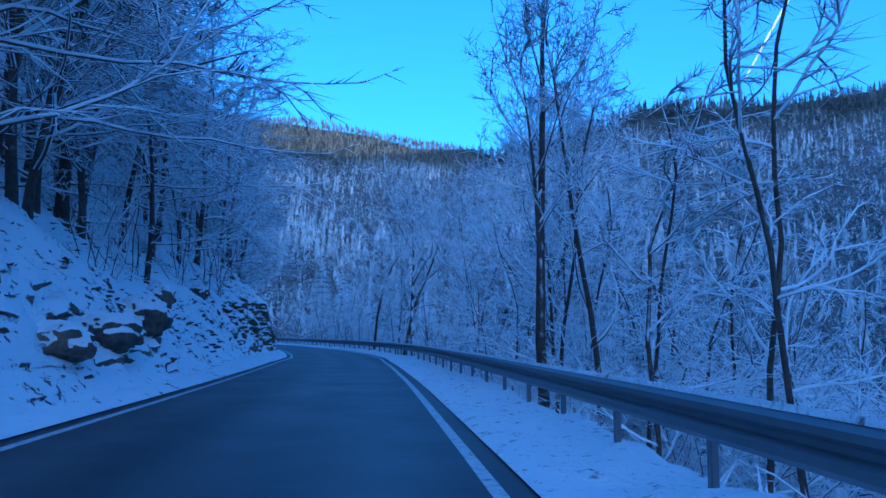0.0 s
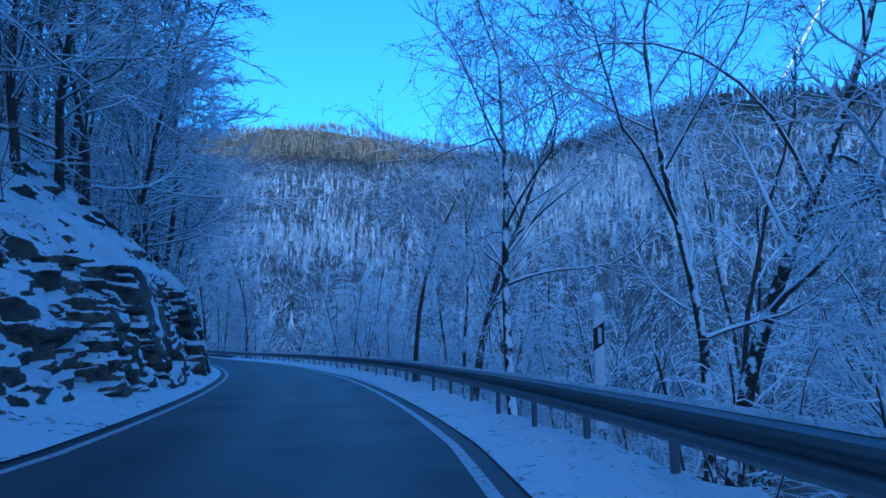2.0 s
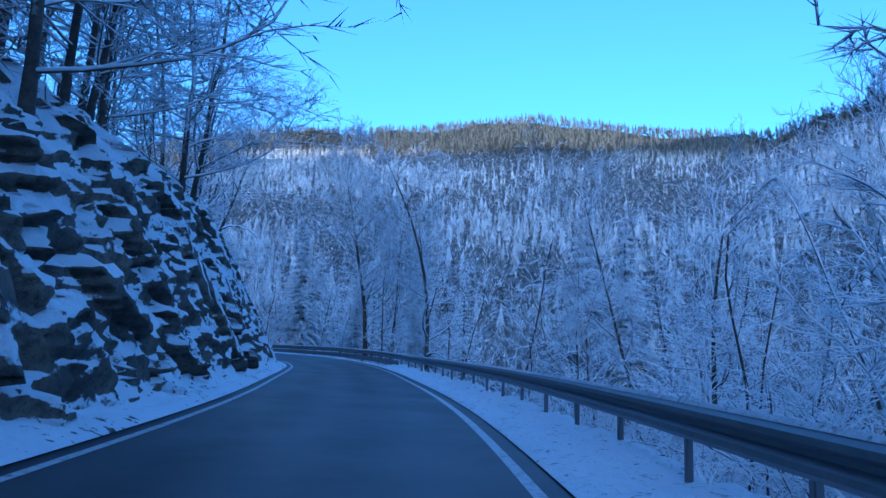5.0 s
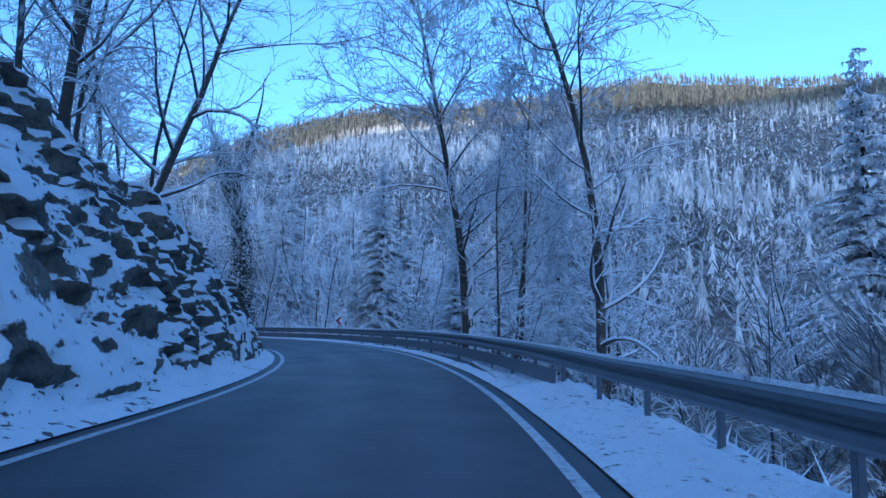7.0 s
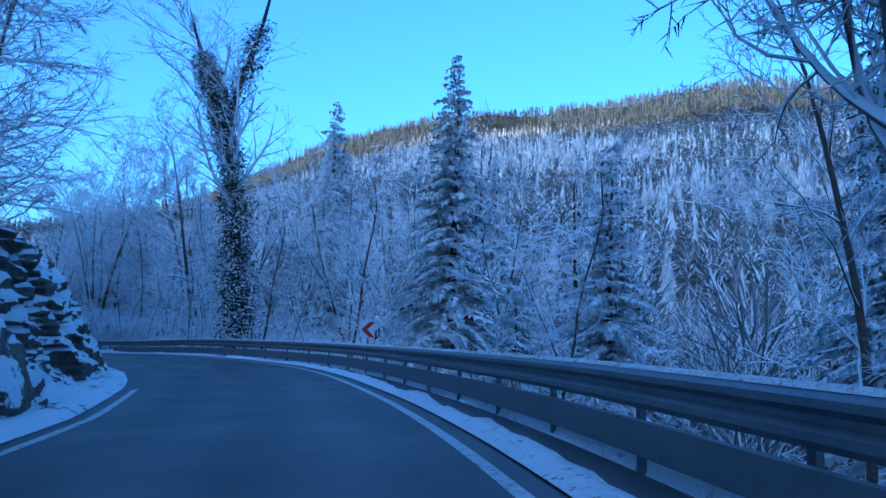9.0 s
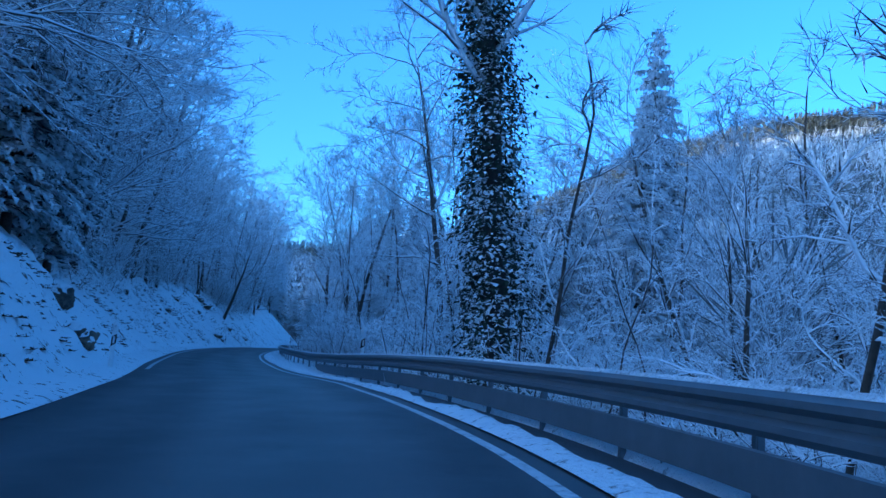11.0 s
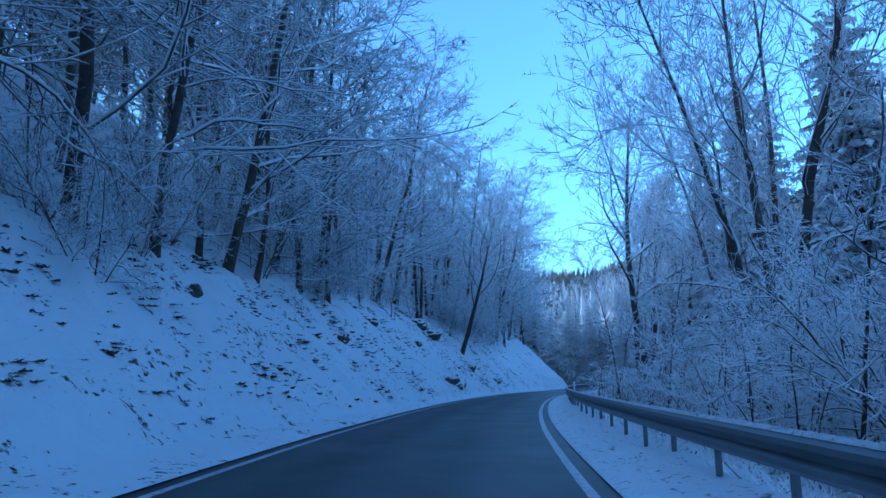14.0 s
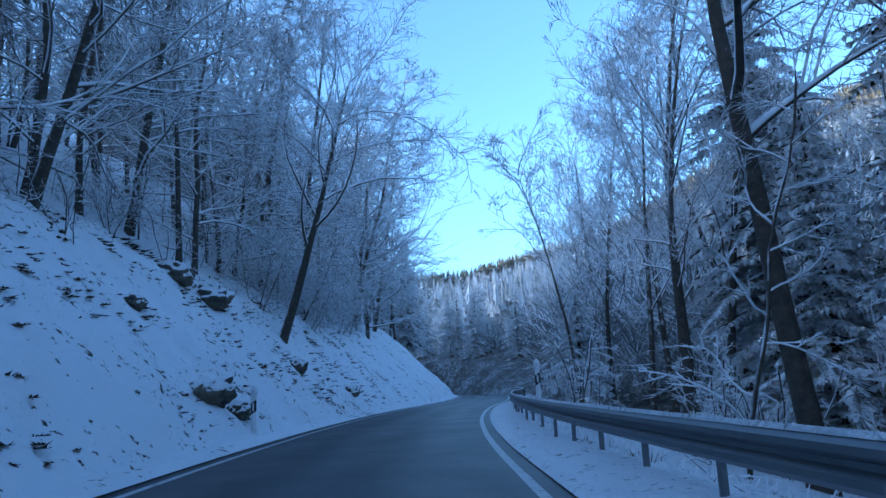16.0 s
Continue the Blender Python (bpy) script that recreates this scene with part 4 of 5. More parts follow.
def plant_woods():
    rng = random.Random(5)
    # single trees of their own shape beside the guardrail: height, trunk, lean and limbs differ
    for k, (s, u, label, form) in enumerate((
        (42.3, 8.1, "double-trunked gnarled tree with one snow-plastered side", dict(bark=M_PLASTERED, h=15.5, radius=0.24, stems=2, spread=0.09, clear=0.38, kids=(11, 9, 6, 6), angle=(1.0, 0.8, 0.85), reach=0.40, crook=0.16, lift=(0.0, 0.07, 0.02, 0.0), stout=1.25)),
        (46.5, 5.0, "slim crooked tree with its trunk plastered white", dict(bark=M_PLASTERED, h=12.5, radius=0.17, clear=0.34, kids=(14, 9, 6, 6), angle=(1.1, 0.8, 0.85), reach=0.42, lean=(0.05, 0.0), crook=0.19, lift=(0.0, 0.03, 0.0, 0.0), stout=1.3)),
        (55.4, 6.2, "dark tree leaning over with a wide arching crown", dict(h=14.0, radius=0.21, clear=0.34, kids=(15, 9, 6, 6), angle=(1.0, 0.8, 0.85), reach=0.46, lean=(0.12, 0.0), crook=0.15, lift=(0.01, 0.05, 0.01, 0.0), stout=1.3)),
        (55.0, 5.7, "thin sapling with its bark plastered white", dict(bark=M_PLASTERED, h=10.5, radius=0.10, clear=0.42, kids=(9, 6, 5, 5), angle=(0.8, 0.8, 0.85), reach=0.30, lean=(-0.05, 0.0), crook=0.18, lift=(0.02, 0.03, 0.0, 0.0), stout=1.2)),
        (61.0, 5.6, "slender dark-barked tree with drooping snowy limbs", dict(h=13.5, radius=0.16, clear=0.36, kids=(12, 7, 5, 5), angle=(1.3, 0.8, 0.85), reach=0.27, lean=(-0.06, 0.0), crook=0.19, lift=(0.0, -0.05, -0.04, 0.0), stout=1.2)),
        (71.0, 6.8, "low many-stemmed tree spreading over the slope", dict(h=6.8, radius=0.09, stems=4, spread=0.45, clear=0.2, kids=(9, 7, 5, 5), angle=(0.95, 0.8, 0.8), reach=0.45, crook=0.17, lift=(0.0, 0.0, 0.0, 0.0))),
        (31.3, 7.7, "tall tree with a wide mass of frosted branches", dict(h=15.0, radius=0.17, stems=2, spread=0.1, clear=0.24, kids=(14, 8, 6, 6), angle=(0.95, 0.75, 0.8), reach=0.36, crook=0.14)),
        (24.0, 6.4, "bushy young tree with snow on every branch", dict(h=10.0, radius=0.10, clear=0.12, kids=(18, 8, 6, 6), angle=(1.0, 0.75, 0.8), reach=0.44, crook=0.14, lift=(0.0, 0.02, 0.0, 0.0))),
        (15.8, 3.9, "tall forked tree with a fan of upright frosted limbs", dict(h=13.2, radius=0.15, stems=2, spread=0.05, clear=0.5, kids=(9, 6, 4, 5), angle=(0.7, 0.65, 0.8), reach=0.24, crook=0.10, lift=(0.01, 0.05, 0.03, 0.0), stout=1.2)),
        (17.3, 5.7, "slender dark tree with short ragged limbs", dict(h=11.0, radius=0.11, clear=0.25, kids=(13, 6, 5, 5), angle=(0.8, 0.75, 0.8), reach=0.20, crook=0.14, lean=(0.03, 0.0), stout=1.1)),
        (119.6, 4.1, "tall tree with a full rounded frosted crown", dict(h=15.5, radius=0.22, clear=0.17, kids=(34, 10, 6, 6), angle=(0.95, 0.7, 0.8), reach=0.29, crook=0.12, lift=(0.01, 0.06, 0.02, 0.0), stout=1.2)),
        (115.7, 4.2, "many-stemmed tree with level snow-lined lower branches", dict(h=13.0, radius=0.10, stems=3, spread=0.1, clear=0.10, kids=(16, 7, 5, 6), angle=(1.05, 0.7, 0.8), reach=0.30, crook=0.12, lift=(0.0, 0.01, 0.0, 0.0))),
        (112.3, 6.1, "tall upright tree with long level lower limbs", dict(h=17.5, radius=0.19, clear=0.16, kids=(32, 8, 5, 6), angle=(1.4, 0.75, 0.8), reach=0.22, crook=0.14, lift=(0.0, 0.06, 0.01, 0.0), stout=1.2)),
        (229.1, -7.5, "dark leaning tree with a round snow-laced crown", dict(h=12.8, radius=0.23, clear=0.32, kids=(16, 10, 6, 6), angle=(0.85, 0.75, 0.8), reach=0.44, lean=(0.38, 0.0), crook=0.14, lift=(0.02, 0.06, 0.02, 0.0), stout=1.25)),
        (122.5, -9.0, "big tree leaning out over the rock wall", dict(h=15.0, radius=0.25, clear=0.2, kids=(18, 10, 6, 6), angle=(1.1, 0.75, 0.8), reach=0.48, lean=(0.28, 0.0), crook=0.15, lift=(0.0, 0.04, 0.01, 0.0), stout=1.25)),
        (114.0, -9.5, "big bare tree with snow on its leaning trunk", dict(h=15.0, radius=0.22, clear=0.18, kids=(18, 9, 6, 6), angle=(1.05, 0.75, 0.8), reach=0.42, lean=(0.12, 0.1), crook=0.15, stout=1.2)),
        (24.6, -10.2, "stout dark beech with long level snowy boughs", dict(h=16.0, radius=0.24, clear=0.12, kids=(22, 10, 6, 6), angle=(1.25, 0.75, 0.8), reach=0.42, crook=0.12, lift=(0.0, 0.01, 0.0, 0.0), stout=1.2)),
        (28.3, -8.4, "slender dark beech on the crest of the bank", dict(h=12.0, radius=0.11, clear=0.22, kids=(16, 7, 5, 6), angle=(1.2, 0.75, 0.8), reach=0.28, lean=(0.05, 0.0), crook=0.12, lift=(0.0, 0.01, 0.0, 0.0))),
        (166.3, 8.0, "tall grey tree with drooping side limbs against the sky", dict(h=18.0, radius=0.20, clear=0.30, kids=(19, 8, 5, 6), angle=(1.25, 0.75, 0.8), reach=0.24, crook=0.13, lift=(0.0, -0.03, 0.02, 0.0), stout=1.25)),
        (159.4, 18.0, "forked tree spreading into a wide fan of thin limbs", dict(h=17.0, radius=0.24, stems=2, spread=0.14, clear=0.30, kids=(14, 9, 5, 6), angle=(0.7, 0.6, 0.75), reach=0.36, crook=0.10, lift=(0.01, 0.05, 0.03, 0.0))),
        (211.9, 6.8, "tall dark tree with a high snow-lined crown", dict(h=19.0, radius=0.25, clear=0.36, kids=(16, 9, 5, 6), angle=(0.95, 0.75, 0.8), reach=0.30, lean=(-0.05, 0.0), crook=0.13, stout=1.25)),
        (229.9, 5.4, "thin slanting tree reaching towards the road", dict(h=12.0, radius=0.09, clear=0.38, kids=(12, 6, 5, 5), angle=(0.85, 0.75, 0.8), reach=0.30, lean=(-0.05, 0.0), crook=0.12)))):
        form["shy"] = max(0.5, abs(u) - 4.2) if u > 0 else 99.0
        stand(make_tree("roadside_tree", 400 + k, label, **form), s, u, heading(s), 1.0)
    # the rows of trees beside the guardrail
    for k, (kind, s, u, turn, size) in enumerate((
        (WIDE, 36.0, 9.5, 200, 1.0), (FAN, 64.0, 12.0, 40, 0.8),
        (TALL, 78.0, 9.0, 10, 0.6), (WIDE, 66.0, 9.5, 80, 0.9), (WIDE, 83.5, 7.6, 200, 0.75), (TALL, 90.0, 9.0, 120, 0.65), (TALL, 126.0, 9.4, 10, 0.7), (WIDE, 150.0, 9.8, 30, 0.8), (YOUNG, 180.7, 7.5, 20, 1.0),
        (TALL, 182.8, 9.3, 90, 0.8), (TALL, 189.2, 7.0, 0, 0.9), (TALL, 192.2, 7.6, 140, 0.95), (TALL, 218.0, 6.6, 250, 0.8),
        (TALL, 227.4, 7.6, 300, 0.9), (TALL, 229.5, 9.0, 80, 0.95), (TALL, 236.0, 7.2, 190, 0.9))):
        stand(kind[k % len(kind)], s, u, turn, size)
    for s, u, k, size in ((131.8, 5.4, 2, 0.7), (133.5, 9.0, 1, 0.8), (15.9, 6.2, 2, 0.62), (143.0, 10.0, 0, 1.05), (136.0, 12.0, 2, 0.9), (127.0, 12.0, 0, 0.9), (120.5, 24.5, 0, 1.4), (118.5, 27.0, 0, 1.3), (112.0, 19.5, 2, 1.0), (178.9, 25.8, 0, 1.7), (152.9, 23.0, 0, 1.15), (161.5, 24.0, 1, 1.0), (174.4, 22.7, 0, 1.3),
                          (179.7, 21.0, 0, 0.95), (198.0, 13.0, 0, 1.1), (205.0, 15.0, 0, 1.25), (212.0, 12.5, 0, 1.2), (219.5, 15.5, 0, 1.3), (226.0, 12.0, 0, 1.2), (192.0, 17.0, 0, 1.2), (173.0, 13.0, 1, 1.0), (221.5, 12.0, 1, 1.0), (231.7, 15.5, 0, 1.1),
                          (234.2, 5.6, 2, 1.1), (184.0, 7.8, 2, 0.7), (278.0, 8.0, 0, 0.9), (286.0, -9.0, 0, 0.85), (300.0, -8.0, 0, 0.9), (302.0, 5.0, 0, 0.95), (305.0, 8.0, 0, 1.05), (309.0, 5.0, 0, 1.0), (312.0, 9.0, 0, 1.1), (297.0, 8.5, 1, 1.1), (316.0, 6.0, 0, 1.0), (292.0, 6.5, 0, 0.9), (293.0, -12.0, 1, 1.0)):
        stand(SPRUCE[k], s, u, rng.uniform(0, 360), size)
    # the left bank
    for k, (kind, s, u, turn, size) in enumerate((
        (TALL, 35.6, -9.6, 80, 0.85), (YOUNG, 39.0, -8.6, 0, 1.2), (WIDE, 17.5, -8.5, 220, 1.0),
        (YOUNG, 212.3, -9.9, 100, 1.0), (TALL, 224.0, -9.5, 20, 0.8), (TALL, 236.0, -11.0, 70, 0.9),
        (TALL, 127.0, -10.5, 60, 0.75), (WIDE, 106.0, -11.5, 250, 1.0), (FAN, 99.0, -12.0, 10, 0.7))):
        stand(kind[k % len(kind)], s, u, turn, size)
    for s, u, k, size in ((163.5, -8.6, 0, 0.85), (170.8, -8.7, 0, 0.8), (167.0, -10.5, 1, 0.9), (157.0, -9.0, 0, 0.7)):
        stand(SPRUCE[k], s, u, rng.uniform(0, 360), size)
    for k, (s, u, size) in enumerate(((152.0, -9.5, 0.8), (165.5, -10.5, 0.9), (172.0, -10.2, 0.95), (178.7, -10.4, 1.0), (182.4, -10.4, 0.9), (187.5, -10.8, 1.05), (195.0, -10.0, 1.0), (201.5, -10.9, 0.95),
                                     (206.0, -10.2, 0.9), (217.0, -10.5, 0.9), (224.0, -11.5, 0.9), (240.0, -10.5, 0.95), (250.0, -10.0, 0.95), (262.0, -10.5, 0.9))):
        stand(GREAT[k % 3], s, u, heading(s) + rng.uniform(-30, 30), size)
    for n in range(30):
        stand(rng.choice(FILL), rng.uniform(165, 275), -rng.uniform(12.0, 17.5), rng.uniform(0, 360), rng.uniform(1.1, 1.5))
    # the beeches along the crest of the bank lean out to the light
    for s0, s1, step, back in ((2, 96, 2.8, 0.0), (3, 96, 3.4, 2.8), (4, 96, 4.5, 5.0), (100, 146, 5.0, 3.0), (148, 160, 3.0, 0.0), (171, 250, 4.0, 0.0), (174, 250, 5.0, 4.0), (252, 320, 5.0, 0.0)):
        s = s0
        while s < s1:
            u = float(FOOT(s) - HIGH(s) / FACE(s)) - (rng.uniform(0.3, 2.6) if s > 54 else rng.uniform(1.6, 3.4)) if s < 160 else -rng.uniform(9.0, 12.0)
            stand(rng.choice(BEECH if back < 2 else FILL), s, u - back, heading(s) + rng.uniform(-55, 55), rng.uniform(0.9, 1.2) if s < 160 else rng.uniform(1.05, 1.4))
            s += step * rng.uniform(0.7, 1.3)
    ivy = make_ivy_tree(7, 21, 0.40)
    stand(ivy, 152.9, 4.9, 0, 1.0)
    # the woods behind them
    for n in range(85):
        s = rng.uniform(5, 95) if n < 26 else rng.uniform(142, 310)
        u = -(14 + 18 * rng.random() ** 1.2)
        if 96 < s < 145 and rng.random() < 0.6:
            continue
        scatter(rng.choice(FILL), s, u, rng.uniform(0, 360), rng.uniform(0.7, 1.15))
    for n in range(120):
        s = rng.uniform(0, 330)
        u = 12.5 + 32 * rng.random() ** 1.1
        scatter(rng.choice(FILL) if rng.random() < 0.84 else rng.choice(FAR_SPRUCE), s, u, rng.uniform(0, 360), rng.uniform(0.85, 1.3))
    for n in range(55):
        scatter(rng.choice(YOUNG), rng.uniform(10, 110), rng.uniform(4.6, 11.0), rng.uniform(0, 360), rng.uniform(0.8, 1.35))
    for n in range(44):
        u = rng.uniform(7.0, 22.0)
        scatter(rng.choice(TALL if u < 12.5 else FILL), rng.uniform(184, 300), u, rng.uniform(0, 360), rng.uniform(0.95, 1.35))
    for n in range(40):
        scatter(rng.choice(FILL), rng.uniform(152, 192), rng.uniform(12.5, 28.0), rng.uniform(0, 360), rng.uniform(1.2, 1.5))
    for n in range(45):
        scatter(rng.choice(YOUNG), rng.uniform(138, 215), rng.uniform(4.6, 14.0), rng.uniform(0, 360), rng.uniform(0.5, 0.95))
    for n in range(90):
        scatter(rng.choice(YOUNG), rng.uniform(8, 200), rng.uniform(5.0, 16.0), rng.uniform(0, 360), rng.uniform(0.7, 1.3))
    for n in range(70):
        scatter(rng.choice(SHRUB), rng.uniform(5, 260), rng.uniform(4.0, 9.0), rng.uniform(0, 360), rng.uniform(0.5, 0.95))
    for n in range(45):
        s = rng.uniform(4, 95)
        scatter(rng.choice(SHRUB), s, float(FOOT(s) - HIGH(s) / FACE(s)) - rng.uniform(0.2, 3.5), rng.uniform(0, 360), rng.uniform(0.5, 0.9))
    for n in range(150):
        s = rng.uniform(14, 34) if n < 36 else rng.uniform(62, 104) if n < 80 else rng.uniform(140, 200)
        u = 6.6 + 10.0 * rng.random() ** 1.3
        scatter(rng.choice(BUSH), s, u, rng.uniform(0, 360), min(rng.uniform(0.6, 1.25), (u - 3.0) / 5.0))
    for n in range(26):
        scatter(rng.choice(BUSH), rng.uniform(176, 250), -rng.uniform(8.6, 12.5), rng.uniform(0, 360), rng.uniform(0.5, 0.95))
    for n in range(55):
        scatter(rng.choice(SHRUB), rng.uniform(138, 235), rng.uniform(4.5, 9.0), rng.uniform(0, 360), rng.uniform(0.5, 1.0))
    for n in range(48):
        scatter(rng.choice(YOUNG), rng.uniform(150, 265), -rng.uniform(10.5, 17.0), rng.uniform(0, 360), rng.uniform(0.5, 1.0))
    for n in range(44):
        scatter(rng.choice(YOUNG), rng.uniform(6, 96), -rng.uniform(9.5, 15.0), rng.uniform(0, 360), rng.uniform(0.5, 1.0))
    for n in range(30):
        scatter(rng.choice(SHRUB), rng.uniform(160, 260), -rng.uniform(9.0, 13.0), rng.uniform(0, 360), rng.uniform(0.4, 0.8))


plant_woods()


# ---- the far forest ----
def far_conifers(rng, x, y, z, h, tiers, points):
    """Tiered ragged spires, one for each place, as verts and faces."""
    n, ring = len(x), 2 * points
    V, F, base = [], [], 0
    for k in range(tiers):
        f = k / tiers
        apex = np.stack([rng.normal(0, 0.05, n), rng.normal(0, 0.05, n), h * min(1.0, f + 1.55 / tiers)], 1)[:, None, :]
        a = rng.uniform(0, 6.28, (n, 1)) + np.arange(ring) * math.pi / points
        long = np.arange(ring) % 2
        m = (h * 0.17 * (1 - 0.82 * f))[:, None] * np.where(long, 1.0, 0.42) * rng.uniform(0.65, 1.25, (n, ring))
        low = h[:, None] * (0.05 + 0.9 * f + np.where(long, -0.06, 0.07)) + rng.normal(0, 0.035, (n, ring)) * h[:, None]
        rim = np.stack([np.cos(a) * m, np.sin(a) * m, low], 2)
        V.append(np.concatenate([apex, rim], 1) + np.stack([x, y, z], 1)[:, None, :])
        o = base + np.arange(n)[:, None] * (ring + 1)
        i = np.arange(ring)
        F.append(np.stack([np.broadcast_to(o, (n, ring)), o + 1 + i, o + 1 + (i + 1) % ring], 2).reshape(-1, 3))
        base += n * (ring + 1)
    return np.concatenate([v.reshape(-1, 3) for v in V]), np.concatenate(F)


def far_broadleaves(rng, x, y, z, h, r, twigs):
    """Bare crowns of upswept frosted sprays round a thin stem."""
    n = len(x)
    a, t = rng.uniform(0, 6.28, (n, twigs)), rng.uniform(0.0, 1.0, (n, twigs))
    hh = h[:, None]
    root = np.stack([rng.normal(0, 0.035, (n, twigs)) * hh, rng.normal(0, 0.035, (n, twigs)) * hh, hh * (0.15 + 0.55 * t)], 2)
    e = hh * 0.30 * np.sqrt(np.clip(1.05 - (1.6 * t - 0.7) ** 2, 0.1, 1)) * rng.uniform(0.55, 1.15, (n, twigs))
    tip = root + np.stack([np.cos(a) * e, np.sin(a) * e, hh * rng.uniform(0.06, 0.30, (n, twigs))], 2)
    w = (0.09 + 0.00045 * r)[:, None, None] * np.stack([-np.sin(a), np.cos(a), rng.uniform(-0.7, 0.7, (n, twigs))], 2)
    mid = root * 0.45 + tip * 0.55
    V = np.stack([root, mid + w, tip, mid - w], 2) + np.stack([x, y, z], 1)[:, None, None, :]
    o = np.arange(n * twigs)[:, None] * 4
    F = np.concatenate([o + np.array((0, 1, 3)), o + np.array((1, 2, 3))])
    return V.reshape(-1, 3), F


def build_far_forest():
    rng = np.random.default_rng(8)
    n = 30000
    az = np.radians(rng.uniform(-62, 92, n))
    r = 75 + (640 - 75) * rng.random(n) ** 0.54
    x, y = HILL_C[0] - np.sin(az) * r, HILL_C[1] + np.cos(az) * r
    s, u = along(x, y)
    keep = (np.abs(u) > 42) | (s > 336)
    x, y, r = x[keep], y[keep], r[keep]
    z = ground_z(x, y) - 0.5
    # stands of spruce and of broadleaves, mixed at their edges
    patch = np.array([noise.noise((a * 0.011, b * 0.011, 4.0)) + 0.4 * noise.noise((a * 0.04, b * 0.04, 1.0)) for a, b in zip(x, y)])
    con = patch + rng.normal(0, 0.18, len(x)) > np.interp(r, (80, 300, 480, 600), (0.22, 0.08, -0.12, -0.5))
    h = rng.uniform(7, 14, len(x)) * np.interp(r, (90, 250, 600), (1.0, 0.82, 0.5)) * np.where(con, 1.0, 0.9)
    verts, faces, base = [], [], 0
    for pick, build in ((con & (r < 260), lambda k: far_conifers(rng, x[k], y[k], z[k], h[k], 5, 5)), (con & (r >= 260), lambda k: far_conifers(rng, x[k], y[k], z[k], h[k], 4, 4)),
                        (~con & (r < 260), lambda k: far_broadleaves(rng, x[k], y[k], z[k], h[k], r[k], 44)), (~con & (r >= 260), lambda k: far_broadleaves(rng, x[k], y[k], z[k], h[k], r[k], 18))):
        v, f = build(pick)
        verts.append(v)
        faces.append(f + base)
        base += len(v)
    # the wood on the valley floor, between the roadside trees and the slopes
    s, u = np.r_[rng.uniform(0, 335, 420), rng.uniform(236, 325, 100)], np.r_[rng.uniform(17, 62, 420), rng.uniform(6.5, 22, 100)]
    x, y = place(s, u)
    v, f = far_broadleaves(rng, x, y, ground_right(s, u) - 0.5, rng.uniform(10, 17, len(s)), np.full(len(s), -105.0), 260)
    verts.append(v)
    faces.append(f + base)
    base += len(v)
    # and the wood up the slope on the other side
    s, u = np.r_[rng.uniform(0, 100, 110), rng.uniform(150, 335, 140)], -rng.uniform(16, 44, 250)
    x, y = place(s, u)
    v, f = far_broadleaves(rng, x, y, ground_left(s, u) - 0.5, rng.uniform(9, 16, len(s)), np.full(len(s), -105.0), 260)
    verts.append(v)
    faces.append(f + base)
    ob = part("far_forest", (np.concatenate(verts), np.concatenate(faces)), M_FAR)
    tagged(ob, "frosted mixed forest covering the far mountain slopes", "forest", kind="stuff")


build_far_forest()


# ---- tufts, weeds and stones in the snow ----
def blades(rng, spots, count, size, mat, name, label, category, wide=0.45, rise=(0.15, 0.9), thick=1.0):
    """Tufts of short crooked stalks at (x, y, z) spots, in one mesh."""
    v, f = [], []
    for x, y, z in spots:
        big = min(1.4, rng.uniform(0.35, 1.0) + rng.exponential(0.2))
        for _ in range(count):
            a = rng.uniform(0, 6.283)
            base = np.array((x, y, z - 0.03)) + np.array((math.cos(a), math.sin(a), 0)) * rng.uniform(0, 0.12) * big
            tip = base + np.array((rng.normal(0, wide), rng.normal(0, wide), rng.uniform(*rise))) * size * big
            w = np.array((-math.sin(a), math.cos(a), 0)) * rng.uniform(0.010, 0.028) * big * thick
            o = len(v)
            v += [base - w, base + w, base + np.array((math.cos(a), math.sin(a), 0)) * 0.03, tip]
            f += [(o, o + 1, o + 3), (o + 1, o + 2, o + 3), (o + 2, o, o + 3)]
    ob = part(name, (np.array(v), f), mat)
    return tagged(ob, label, category, kind="stuff")


def build_tufts():
    rng = np.random.default_rng(21)
    s = np.r_[rng.uniform(5, 46, 500), rng.uniform(146, 245, 6500)]
    u = FOOT(s) - 0.2 - rng.uniform(0, 1, len(s)) ** 0.8 * 6.5
    x, y = place(s, u)
    thick = np.array([noise.noise((i * 0.45, j * 0.45, 3)) + 0.5 * noise.noise((i * 1.6, j * 1.6, 8)) for i, j in zip(x, y)])
    keep = thick > 0.12 - 0.2 * rng.random(len(x))
    x, y, s, u = x[keep], y[keep], s[keep], u[keep]
    blades(rng, np.stack([x, y, ground_left(s, u) + 0.14], 1), 14, 0.11, M_GRASS, "dry_tufts", "withered brown tufts poking through the bank's snow", "grass", 0.7, (0.02, 0.55), 2.4)
    s = rng.uniform(-5, 280, 2600)
    u = 2.62 + abs(rng.normal(0, 0.9, len(s)))
    x, y = place(s, u)
    blades(rng, np.stack([x, y, np.where(u < 2.5, RAISE(s) + 0.1, ground_right(s, u) + 0.12)], 1), 6, 0.34, M_TWIG, "verge_weeds", "frosted weeds and stalks below the guardrail", "weeds")


